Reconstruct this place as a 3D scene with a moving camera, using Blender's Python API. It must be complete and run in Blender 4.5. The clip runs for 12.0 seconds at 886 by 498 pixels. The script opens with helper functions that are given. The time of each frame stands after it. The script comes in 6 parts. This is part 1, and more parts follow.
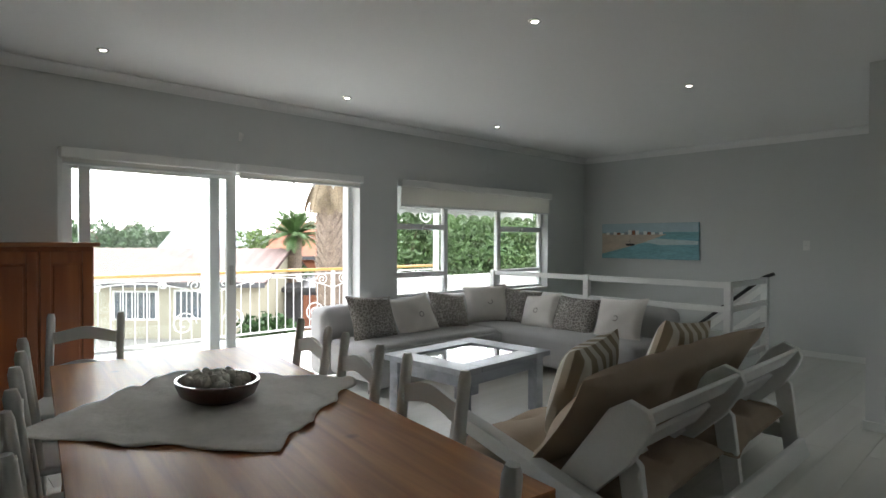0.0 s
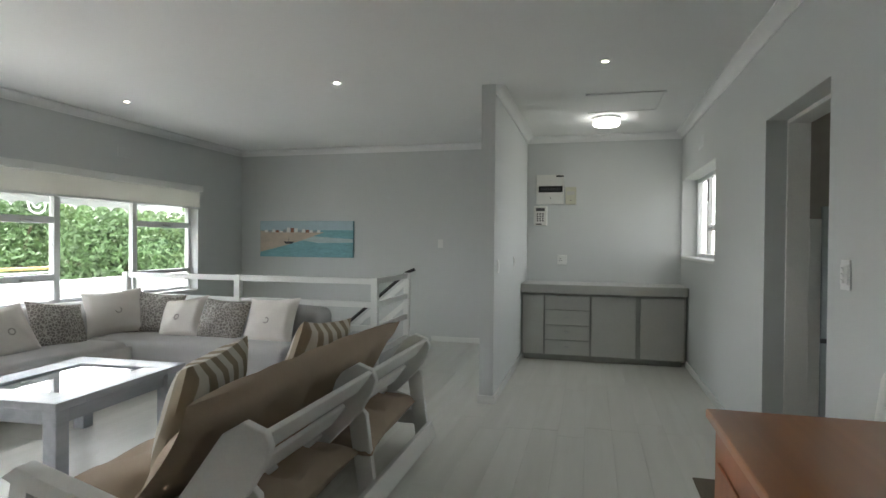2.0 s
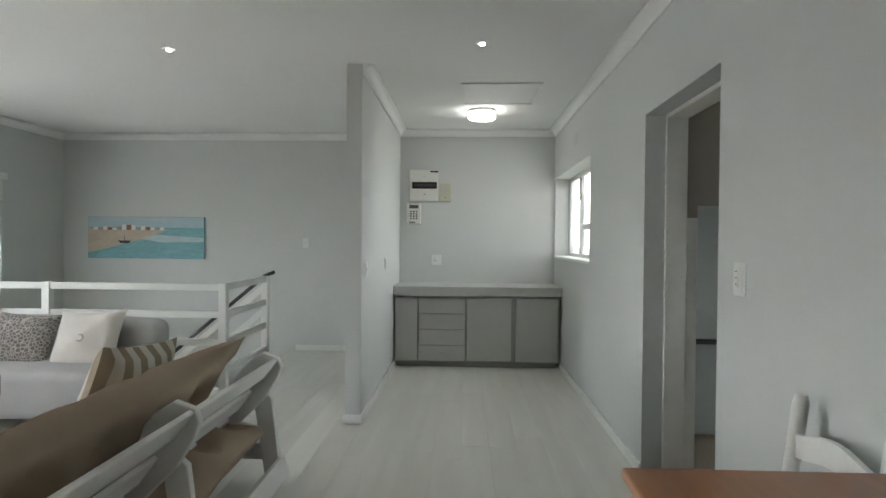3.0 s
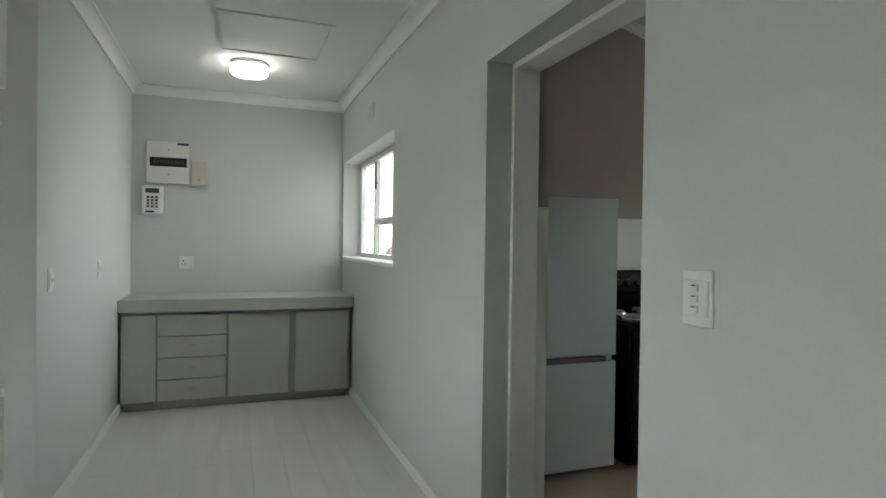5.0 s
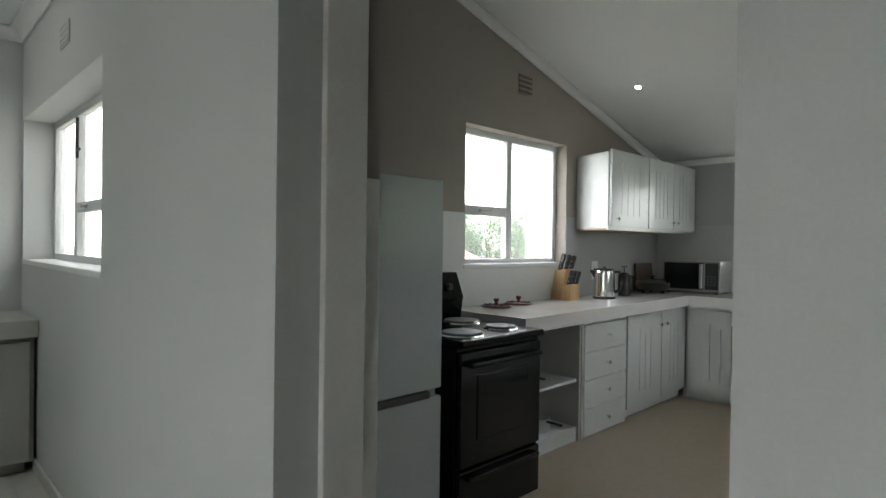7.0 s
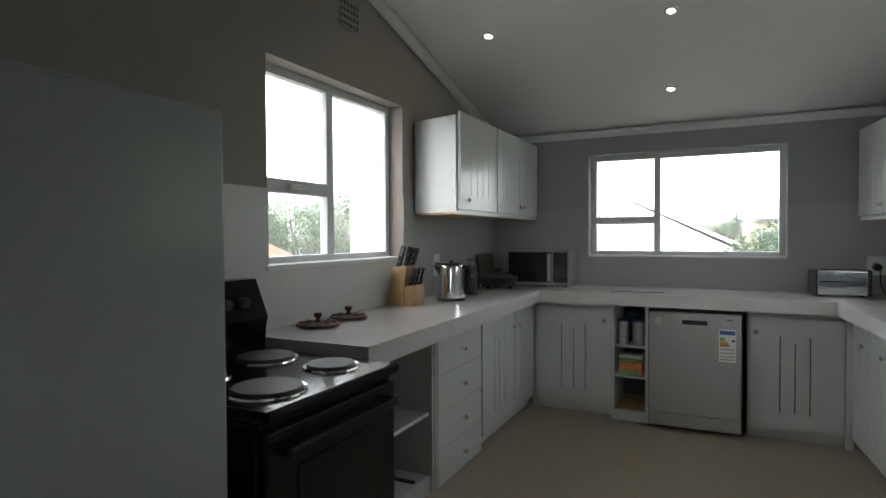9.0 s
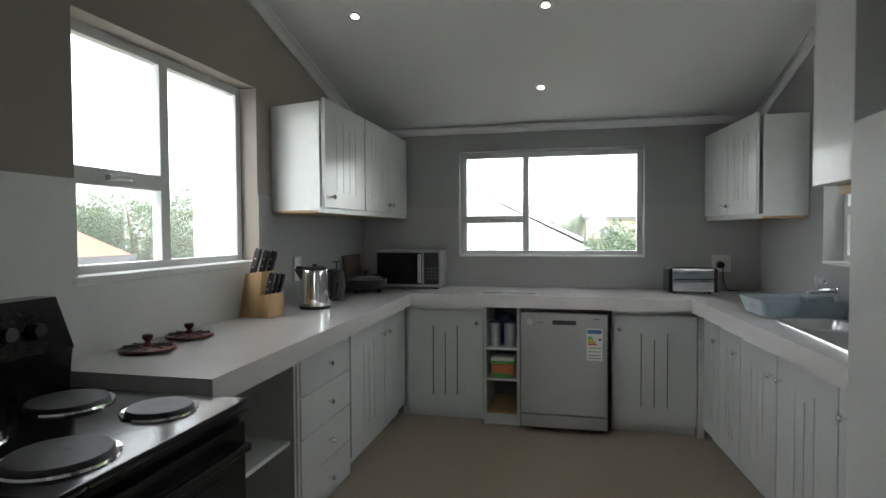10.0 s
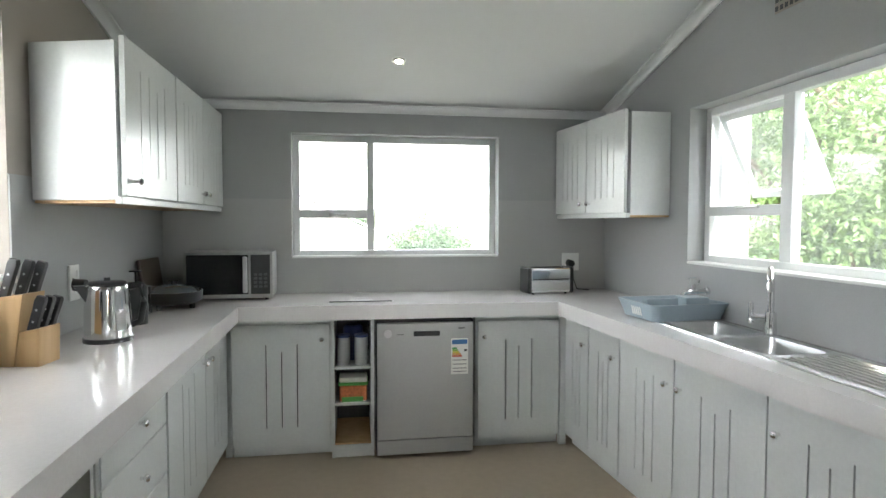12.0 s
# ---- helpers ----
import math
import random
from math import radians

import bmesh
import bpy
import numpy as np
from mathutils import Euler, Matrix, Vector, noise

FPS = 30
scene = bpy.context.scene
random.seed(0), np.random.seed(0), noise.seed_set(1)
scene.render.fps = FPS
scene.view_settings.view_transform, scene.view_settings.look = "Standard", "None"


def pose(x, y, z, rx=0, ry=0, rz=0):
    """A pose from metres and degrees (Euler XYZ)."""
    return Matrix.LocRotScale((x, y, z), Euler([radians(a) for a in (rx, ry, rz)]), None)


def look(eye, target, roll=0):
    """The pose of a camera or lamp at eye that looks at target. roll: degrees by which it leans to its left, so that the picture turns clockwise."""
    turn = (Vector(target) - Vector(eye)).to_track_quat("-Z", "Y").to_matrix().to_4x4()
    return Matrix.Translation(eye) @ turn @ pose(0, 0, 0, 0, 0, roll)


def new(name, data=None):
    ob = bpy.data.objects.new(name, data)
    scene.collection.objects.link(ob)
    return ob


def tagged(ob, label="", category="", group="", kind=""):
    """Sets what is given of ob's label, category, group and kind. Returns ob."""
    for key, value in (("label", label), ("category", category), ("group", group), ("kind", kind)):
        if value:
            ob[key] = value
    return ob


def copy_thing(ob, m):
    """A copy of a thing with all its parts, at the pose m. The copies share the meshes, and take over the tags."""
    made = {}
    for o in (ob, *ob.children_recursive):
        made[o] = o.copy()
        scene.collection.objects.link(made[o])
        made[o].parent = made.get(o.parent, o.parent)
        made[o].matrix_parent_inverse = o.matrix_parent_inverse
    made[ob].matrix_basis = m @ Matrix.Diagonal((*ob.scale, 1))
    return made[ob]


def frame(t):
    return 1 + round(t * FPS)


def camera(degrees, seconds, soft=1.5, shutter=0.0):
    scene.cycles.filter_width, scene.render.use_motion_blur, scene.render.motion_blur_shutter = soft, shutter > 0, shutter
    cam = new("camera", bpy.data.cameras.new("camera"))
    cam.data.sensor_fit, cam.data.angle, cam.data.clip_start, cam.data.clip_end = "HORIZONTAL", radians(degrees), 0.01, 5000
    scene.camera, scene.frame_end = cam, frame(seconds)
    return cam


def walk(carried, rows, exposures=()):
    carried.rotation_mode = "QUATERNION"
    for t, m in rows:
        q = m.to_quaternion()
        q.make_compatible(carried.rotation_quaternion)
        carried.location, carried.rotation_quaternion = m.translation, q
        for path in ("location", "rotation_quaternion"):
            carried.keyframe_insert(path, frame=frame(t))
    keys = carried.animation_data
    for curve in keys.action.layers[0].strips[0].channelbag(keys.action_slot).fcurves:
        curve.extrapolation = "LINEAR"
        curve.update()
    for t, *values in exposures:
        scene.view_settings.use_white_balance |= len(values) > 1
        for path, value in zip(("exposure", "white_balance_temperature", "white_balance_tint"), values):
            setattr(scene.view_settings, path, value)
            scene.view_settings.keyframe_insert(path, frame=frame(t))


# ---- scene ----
cam = camera(75.6, 12.0)
PATH = [
    (0, (0.255, -0.014, 1.407), (-1.196, 1.362, 1.38), 0.2),
    (0.5, (0.239, 0.02, 1.418), (-1.017, 1.577, 1.392), 0.3),
    (1, (0.237, 0.042, 1.42), (-0.776, 1.767, 1.395), 0.4),
    (1.5, (0.255, 0.147, 1.414), (-0.506, 1.997, 1.388), 0.5),
    (2, (0.26, 0.377, 1.396), (-0.241, 2.314, 1.371), 0.5),
    (2.5, (0.265, 0.616, 1.391), (-0.016, 2.596, 1.367), 0.5),
    (3, (0.243, 0.906, 1.407), (0.168, 2.905, 1.38), 0.5),
    (3.2, (0.241, 1.024, 1.403), (0.247, 3.024, 1.375), 0.5),
    (4.8, (0.256, 2.042, 1.405), (0.867, 3.946, 1.374), 0.7),
    (5, (0.302, 2.139, 1.389), (0.993, 4.016, 1.369), 0.8),
    (5.5, (0.364, 2.427, 1.41), (1.249, 4.221, 1.386), 0.8),
    (6, (0.401, 2.695, 1.415), (1.486, 4.374, 1.39), 0.8),
    (6.5, (0.487, 2.928, 1.397), (1.756, 4.473, 1.375), 0.7),
    (6.7, (0.551, 3.024, 1.385), (1.878, 4.52, 1.366), 0.8),
    (8.3, (1.24, 3.761, 1.376), (2.904, 4.87, 1.346), -0.3),
    (8.5, (1.315, 3.856, 1.37), (3.023, 4.896, 1.338), -0.3),
    (9, (1.516, 3.967, 1.376), (3.307, 4.855, 1.331), -0.3),
    (9.5, (1.662, 4.051, 1.394), (3.542, 4.731, 1.343), -0.3),
    (10, (1.79, 4.112, 1.405), (3.74, 4.55, 1.343), -0.3),
    (10.5, (1.97, 4.19, 1.427), (3.951, 4.455, 1.351), -0.2),
    (11, (2.112, 4.293, 1.425), (4.107, 4.411, 1.35), -0.2),
    (11.5, (2.267, 4.448, 1.431), (4.264, 4.366, 1.353), -0.1),
    (12, (2.394, 4.582, 1.444), (4.369, 4.279, 1.35), 0.1),
]
EXPOSURES = [(0, 3.05), (1.0, 3.42), (1.5, 3.65), (2.5, 4.1), (3.0, 4.22), (5.0, 3.98), (6.0, 3.85), (6.5, 3.82), (8.5, 3.3), (9.5, 3.05), (10.0, 3.28), (10.5, 3.65), (11.5, 4.28), (12, 4.42)]
walk(cam, [(t, look(eye, aim, lean)) for t, eye, aim, lean in PATH], EXPOSURES)

# ---- world and light ----
world = bpy.data.worlds.new("world")
scene.world = world
world.use_nodes = True
wn = world.node_tree
bg = wn.nodes["Background"]
sky = wn.nodes.new("ShaderNodeTexSky")
sky.sky_type = "NISHITA"
sky.sun_disc = False
sky.sun_elevation, sky.sun_rotation = radians(48), radians(-60)
sky.air_density, sky.dust_density = 1.0, 1.0
soft = wn.nodes.new("ShaderNodeHueSaturation")  # high thin cloud takes the blue out of the sky
soft.inputs["Saturation"].default_value = 0.15
wn.links.new(sky.outputs[0], soft.inputs["Color"])
wn.links.new(soft.outputs[0], bg.inputs[0])
bg.inputs[1].default_value = 0.15
sun = bpy.data.lights.new("sun", "SUN")
sun.energy, sun.angle, sun.color = 0.25, radians(25), (1, 0.97, 0.93)
new("sun", sun).matrix_world = look((0, 0, 20), (6, 11.5 - 8, 0))


# ---- materials ----
def mat(name, col, rough=0.5, metal=0.0, var=0.08, scale=2.5, fine=70.0, bump=0.05, coat=0.0, emit=0.0, stretch=(1, 1, 1), spec=0.5):
    """A painted, woven or metal surface with broad and fine variation."""
    m = bpy.data.materials.new(name)
    m.use_nodes = True
    nt = m.node_tree
    N, L = nt.nodes, nt.links
    p = N["Principled BSDF"]
    p.inputs["Roughness"].default_value = rough
    p.inputs["Metallic"].default_value = metal
    p.inputs["Specular IOR Level"].default_value = spec
    p.inputs["Coat Weight"].default_value = coat
    tc = N.new("ShaderNodeTexCoord")
    mp = N.new("ShaderNodeMapping")
    mp.inputs["Scale"].default_value = stretch
    L.new(tc.outputs["Object"], mp.inputs[0])
    n1 = N.new("ShaderNodeTexNoise")
    n1.inputs["Scale"].default_value, n1.inputs["Detail"].default_value = scale, 5
    n2 = N.new("ShaderNodeTexNoise")
    n2.inputs["Scale"].default_value, n2.inputs["Detail"].default_value = fine, 3
    L.new(mp.outputs[0], n1.inputs["Vector"])
    L.new(mp.outputs[0], n2.inputs["Vector"])
    add = N.new("ShaderNodeMath")
    add.operation = "MULTIPLY_ADD"
    add.inputs[1].default_value = 0.5
    L.new(n2.outputs[0], add.inputs[0])
    half = N.new("ShaderNodeMath")
    half.operation = "MULTIPLY"
    half.inputs[1].default_value = 0.5
    L.new(n1.outputs[0], half.inputs[0])
    L.new(half.outputs[0], add.inputs[2])
    ramp = N.new("ShaderNodeValToRGB")
    lo = [max(0, c * (1 - var)) for c in col]
    hi = [min(1, c * (1 + var)) for c in col]
    ramp.color_ramp.elements[0].position, ramp.color_ramp.elements[1].position = 0.3, 0.7
    ramp.color_ramp.elements[0].color, ramp.color_ramp.elements[1].color = (*lo, 1), (*hi, 1)
    L.new(add.outputs[0], ramp.inputs[0])
    L.new(ramp.outputs[0], p.inputs["Base Color"])
    rr = N.new("ShaderNodeMapRange")
    rr.inputs[3].default_value, rr.inputs[4].default_value = rough * 0.85, min(1, rough * 1.15)
    L.new(n1.outputs[0], rr.inputs[0])
    L.new(rr.outputs[0], p.inputs["Roughness"])
    if bump:
        b = N.new("ShaderNodeBump")
        b.inputs["Strength"].default_value, b.inputs["Distance"].default_value = bump, 0.01
        L.new(n2.outputs[0], b.inputs["Height"])
        L.new(b.outputs[0], p.inputs["Normal"])
    if emit:
        p.inputs["Emission Color"].default_value = (*col, 1)
        p.inputs["Emission Strength"].default_value = emit
    return m


def wood(name, dark, light, axis=0, rough=0.4, scale=1.0, coat=0.2, knots=True, spread=1.0):
    """Timber with grain along one axis, per-piece tone and a few knots."""
    m = mat(name, light, rough, coat=coat, bump=0.0)
    nt = m.node_tree
    N, L = nt.nodes, nt.links
    p = N["Principled BSDF"]
    tc = N.new("ShaderNodeTexCoord")
    oi = N.new("ShaderNodeObjectInfo")
    off = N.new("ShaderNodeVectorMath")
    off.operation = "MULTIPLY_ADD"
    off.inputs[1].default_value = (17 * spread, 9 * spread, 5 * spread)
    L.new(oi.outputs["Random"], off.inputs[0])
    L.new(tc.outputs["Object"], off.inputs[2])
    mp = N.new("ShaderNodeMapping")
    s = [14 * scale] * 3
    s[axis] = 0.9 * scale
    mp.inputs["Scale"].default_value = s
    L.new(off.outputs[0], mp.inputs[0])
    g = N.new("ShaderNodeTexNoise")
    g.inputs["Scale"].default_value, g.inputs["Detail"].default_value, g.inputs["Distortion"].default_value = 1.0, 8, 0.6
    L.new(mp.outputs[0], g.inputs["Vector"])
    ramp = N.new("ShaderNodeValToRGB")
    ramp.color_ramp.elements[0].position, ramp.color_ramp.elements[1].position = 0.3, 0.68
    ramp.color_ramp.elements[0].color, ramp.color_ramp.elements[1].color = (*dark, 1), (*light, 1)
    L.new(g.outputs[0], ramp.inputs[0])
    out = ramp.outputs[0]
    if knots:
        v = N.new("ShaderNodeTexVoronoi")
        v.inputs["Scale"].default_value = 3.2
        L.new(off.outputs[0], v.inputs["Vector"])
        kr = N.new("ShaderNodeMapRange")
        kr.inputs[1].default_value, kr.inputs[2].default_value = 0.03, 0.10
        kr.inputs[3].default_value, kr.inputs[4].default_value = 0.45, 1.0
        L.new(v.outputs["Distance"], kr.inputs[0])
        mx = N.new("ShaderNodeMix")
        mx.data_type, mx.blend_type = "RGBA", "MULTIPLY"
        mx.inputs[0].default_value = 1.0
        L.new(out, mx.inputs[6])
        L.new(kr.outputs[0], mx.inputs[7])
        out = mx.outputs[2]
    L.new(out, p.inputs["Base Color"])
    b = N.new("ShaderNodeBump")
    b.inputs["Strength"].default_value, b.inputs["Distance"].default_value = 0.12, 0.004
    L.new(g.outputs[0], b.inputs["Height"])
    L.new(b.outputs[0], p.inputs["Normal"])
    return m


def two_tone(name, a, b, kind, scale, rough=0.9, lo=0.45, hi=0.55):
    """Cloth with a printed pattern: stripes across x, or a mottled print."""
    m = mat(name, a, rough, bump=0.2, fine=300)
    nt = m.node_tree
    N, L = nt.nodes, nt.links
    p = N["Principled BSDF"]
    tc = N.new("ShaderNodeTexCoord")
    if kind == "stripe":
        t = N.new("ShaderNodeTexWave")
        t.wave_type, t.bands_direction = "BANDS", "X"
        t.inputs["Distortion"].default_value = 0.3
        sock = t.outputs["Fac"]
    else:
        t = N.new("ShaderNodeTexVoronoi")
        t.feature = "DISTANCE_TO_EDGE"
        sock = t.outputs["Distance"]
    t.inputs["Scale"].default_value = scale
    L.new(tc.outputs["Object"], t.inputs["Vector"])
    r = N.new("ShaderNodeValToRGB")
    r.color_ramp.elements[0].position, r.color_ramp.elements[1].position = lo, hi
    r.color_ramp.elements[0].color, r.color_ramp.elements[1].color = (*a, 1), (*b, 1)
    L.new(sock, r.inputs[0])
    L.new(r.outputs[0], p.inputs["Base Color"])
    return m


M_WALL = mat("wall_paint", (0.605, 0.625, 0.618), 0.75, var=0.03, scale=0.8, fine=160, bump=0.06, spec=0.3)
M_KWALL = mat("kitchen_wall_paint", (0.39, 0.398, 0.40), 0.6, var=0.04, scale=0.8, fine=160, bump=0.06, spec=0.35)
M_TAUPE = mat("taupe_wall_paint", (0.37, 0.335, 0.295), 0.7, var=0.04, scale=0.8, fine=160, bump=0.06, spec=0.3)
M_CEIL = mat("ceiling_paint", (0.81, 0.82, 0.815), 0.85, var=0.02, scale=0.6, fine=120, bump=0.03, spec=0.2)
M_WHITE = mat("white_paint", (0.76, 0.77, 0.75), 0.45, var=0.04, scale=4, fine=90, bump=0.04)
M_TRIM = mat("trim_paint", (0.78, 0.78, 0.75), 0.45, var=0.04, scale=3, fine=80, bump=0.04)
M_ALU = mat("white_aluminium", (0.72, 0.74, 0.74), 0.35, var=0.03, bump=0.0)
M_CAB = mat("grey_cabinet_paint", (0.52, 0.52, 0.495), 0.4, var=0.06, scale=3, fine=90, bump=0.05)
M_KCAB = mat("pale_cabinet_paint", (0.66, 0.68, 0.67), 0.38, var=0.05, scale=3, fine=60, bump=0.05, coat=0.15)
M_TOP = mat("screed_worktop", (0.71, 0.69, 0.68), 0.22, var=0.05, scale=4, fine=120, bump=0.02, coat=0.35)
M_ALCTOP = mat("painted_worktop", (0.50, 0.50, 0.48), 0.3, var=0.05, scale=4, fine=120, bump=0.02)
M_KFLOOR = mat("beige_floor", (0.43, 0.355, 0.265), 0.3, var=0.08, scale=1.8, fine=20, bump=0.01)
M_SUB = mat("subfloor", (0.25, 0.23, 0.2), 0.8)
M_PLANK = wood("whitewashed_plank", (0.67, 0.665, 0.615), (0.74, 0.735, 0.69), 1, 0.34, 0.55, 0.15, False)
M_PINE = wood("honey_pine", (0.36, 0.135, 0.032), (0.58, 0.25, 0.065), 0, 0.45, 1.3, 0.05, spread=0.0)
M_RED = wood("orange_wood", (0.26, 0.08, 0.027), (0.40, 0.13, 0.045), 2, 0.35, 0.7, 0.3)
M_REDX = wood("orange_wood_top", (0.30, 0.12, 0.045), (0.42, 0.18, 0.07), 1, 0.32, 0.7, 0.35)
M_GWOOD = wood("grey_washed_wood", (0.32, 0.35, 0.39), (0.46, 0.49, 0.54), 1, 0.45, 0.8, 0.1, False)
M_BLOCK = wood("beech", (0.50, 0.31, 0.14), (0.62, 0.42, 0.22), 2, 0.5, 1.2, 0.0, False)
M_YELLOW = wood("varnished_rail", (0.45, 0.24, 0.06), (0.62, 0.36, 0.10), 1, 0.4, 1, 0.2, False)
M_GREYC = mat("grey_throw", (0.50, 0.50, 0.50), 0.95, var=0.10, scale=5, fine=260, bump=0.3, spec=0.2)
M_BEIGE = mat("beige_canvas", (0.36, 0.285, 0.215), 0.95, var=0.08, scale=6, fine=260, bump=0.3, spec=0.2)
M_LINEN = mat("linen_cloth", (0.70, 0.67, 0.63), 0.95, var=0.07, scale=7, fine=280, bump=0.3, spec=0.2)
M_CLOTH = mat("crumpled_cloth", (0.82, 0.79, 0.75), 0.95, var=0.06, scale=9, fine=40, bump=0.35, spec=0.2)
M_STRIPE = two_tone("striped_cloth", (0.56, 0.53, 0.46), (0.28, 0.23, 0.16), "stripe", 3.3)
M_PRINT = two_tone("printed_cloth", (0.50, 0.48, 0.44), (0.20, 0.18, 0.17), "mottle", 38, lo=0.04, hi=0.14)
M_BLACK = mat("black_enamel", (0.010, 0.010, 0.011), 0.16, var=0.2, bump=0.0, spec=0.3)
M_BLACKP = mat("black_plastic", (0.02, 0.02, 0.021), 0.4, var=0.2, bump=0.0)
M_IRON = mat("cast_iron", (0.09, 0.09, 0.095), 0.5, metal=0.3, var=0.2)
M_STEEL = mat("brushed_steel", (0.52, 0.52, 0.52), 0.33, metal=1.0, var=0.06, stretch=(1, 1, 30), bump=0.02)
M_CHROME = mat("chrome", (0.8, 0.8, 0.8), 0.08, metal=1.0, var=0.02, bump=0.0)
M_DWASH = mat("silver_enamel", (0.38, 0.38, 0.37), 0.35, metal=0.6, var=0.04, bump=0.0)
M_FRIDGE = mat("silver_fridge_glass", (0.47, 0.51, 0.52), 0.22, metal=0.0, var=0.04, bump=0.0, coat=0.5)
M_FRIDGEB = mat("silver_fridge_paint", (0.45, 0.47, 0.48), 0.35, metal=0.0, var=0.04, bump=0.0)
M_PLAST = mat("white_plastic", (0.74, 0.74, 0.70), 0.35, var=0.02, bump=0.0)
M_RACK = mat("blue_grey_plastic", (0.27, 0.33, 0.37), 0.4, var=0.05, bump=0.0)
M_BOWL = mat("brown_ceramic", (0.09, 0.04, 0.027), 0.3, var=0.2, coat=0.4)
M_SHELL = mat("bleached_shell", (0.80, 0.74, 0.65), 0.7, var=0.15, scale=20)
M_BLIND = mat("blind_cloth", (0.66, 0.66, 0.63), 0.9, var=0.03, fine=200, bump=0.1)
# near-black that stands for the shade inside slots and holes
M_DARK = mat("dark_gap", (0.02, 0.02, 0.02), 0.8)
M_REDLID = mat("red_enamel", (0.12, 0.02, 0.015), 0.3, var=0.2)
M_GREEN = mat("green_plastic", (0.12, 0.42, 0.10), 0.4)
M_ORANGE = mat("orange_label", (0.60, 0.18, 0.07), 0.5, var=0.3, scale=20)
M_BLUE = mat("blue_plastic", (0.03, 0.05, 0.16), 0.4)
M_LAMP = mat("lamp_glow", (1.0, 0.93, 0.80), 0.4, emit=6.0, bump=0.0)
M_LAMPW = mat("ceiling_lamp_glow", (1.0, 0.98, 0.92), 0.4, emit=0.95, bump=0.0)
M_LEAF = mat("leaf", (0.07, 0.13, 0.04), 0.55, var=0.6, scale=1.2, fine=9, bump=0)
M_LEAFD = mat("dark_leaf", (0.04, 0.09, 0.025), 0.55, var=0.55, scale=1.2, fine=9, bump=0)
M_LEAFL = mat("light_leaf", (0.11, 0.18, 0.05), 0.55, var=0.5, scale=1.2, fine=9, bump=0)
M_BARK = mat("bark", (0.16, 0.11, 0.08), 0.9, var=0.4, scale=6, fine=40, bump=0.6)
M_PALMB = mat("palm_bark", (0.30, 0.235, 0.19), 0.9, var=0.4, scale=6, fine=30, bump=0.5)
M_DRY = mat("dry_frond", (0.28, 0.22, 0.15), 0.9, var=0.4, scale=6, fine=30)
M_GROUND = mat("dry_grass_ground", (0.17, 0.165, 0.10), 0.95, var=0.35, scale=0.15, fine=3, bump=0.3)
M_ROAD = mat("asphalt", (0.10, 0.10, 0.10), 0.9, var=0.2, scale=0.6, fine=40, bump=0.2)
M_TILEW = mat("balcony_floor", (0.62, 0.61, 0.58), 0.5, var=0.08, scale=1.5, fine=30)
M_PAVE = mat("paving", (0.26, 0.25, 0.23), 0.8, var=0.15, scale=0.8, fine=20, bump=0.2)
M_CREAM = mat("cream_render", (0.40, 0.37, 0.28), 0.85, var=0.08, scale=0.8, fine=30, bump=0.2)
M_RENDER = mat("white_render", (0.74, 0.73, 0.70), 0.85, var=0.06, scale=0.8, fine=30, bump=0.2)
M_ROOF = mat("faded_red_roof", (0.23, 0.165, 0.15), 0.8, var=0.2, scale=0.7, fine=12, bump=0.1)
M_ROOFG = mat("grey_roof", (0.34, 0.36, 0.38), 0.8, var=0.15, scale=0.7, fine=12, bump=0.1)
M_TERRA = mat("terracotta_roof", (0.30, 0.12, 0.07), 0.85, var=0.3, scale=0.9, fine=14, bump=0.2)
M_PANE_D = mat("far_window", (0.10, 0.12, 0.14), 0.12, var=0.3, bump=0)
M_HILL = mat("far_woods", (0.07, 0.10, 0.06), 0.95, var=0.4, scale=0.05, fine=0.6)


def glass(name, tint=(1, 1, 1), rough=0.0):
    m = bpy.data.materials.new(name)
    m.use_nodes = True
    p = m.node_tree.nodes["Principled BSDF"]
    p.inputs["Base Color"].default_value = (*tint, 1)
    p.inputs["Roughness"].default_value = rough
    p.inputs["Transmission Weight"].default_value = 1.0
    p.inputs["IOR"].default_value = 1.45
    return m


def veiled(name, amount):
    """Window glass with a translucent veil that catches the sky and imitates haze over the view."""
    m = glass(name, (0.97, 0.99, 0.98))
    N, L = m.node_tree.nodes, m.node_tree.links
    film, mx, ns, mr = N.new("ShaderNodeBsdfTranslucent"), N.new("ShaderNodeMixShader"), N.new("ShaderNodeTexNoise"), N.new("ShaderNodeMapRange")
    film.inputs[0].default_value = (0.85, 0.87, 0.86, 1)
    ns.inputs["Scale"].default_value = 3.0
    mr.inputs[3].default_value, mr.inputs[4].default_value = amount * 0.7, amount * 1.3
    L.new(ns.outputs[0], mr.inputs[0])
    L.new(mr.outputs[0], mx.inputs[0])
    L.new(N["Principled BSDF"].outputs[0], mx.inputs[1])
    L.new(film.outputs[0], mx.inputs[2])
    L.new(mx.outputs[0], N["Material Output"].inputs[0])
    return m


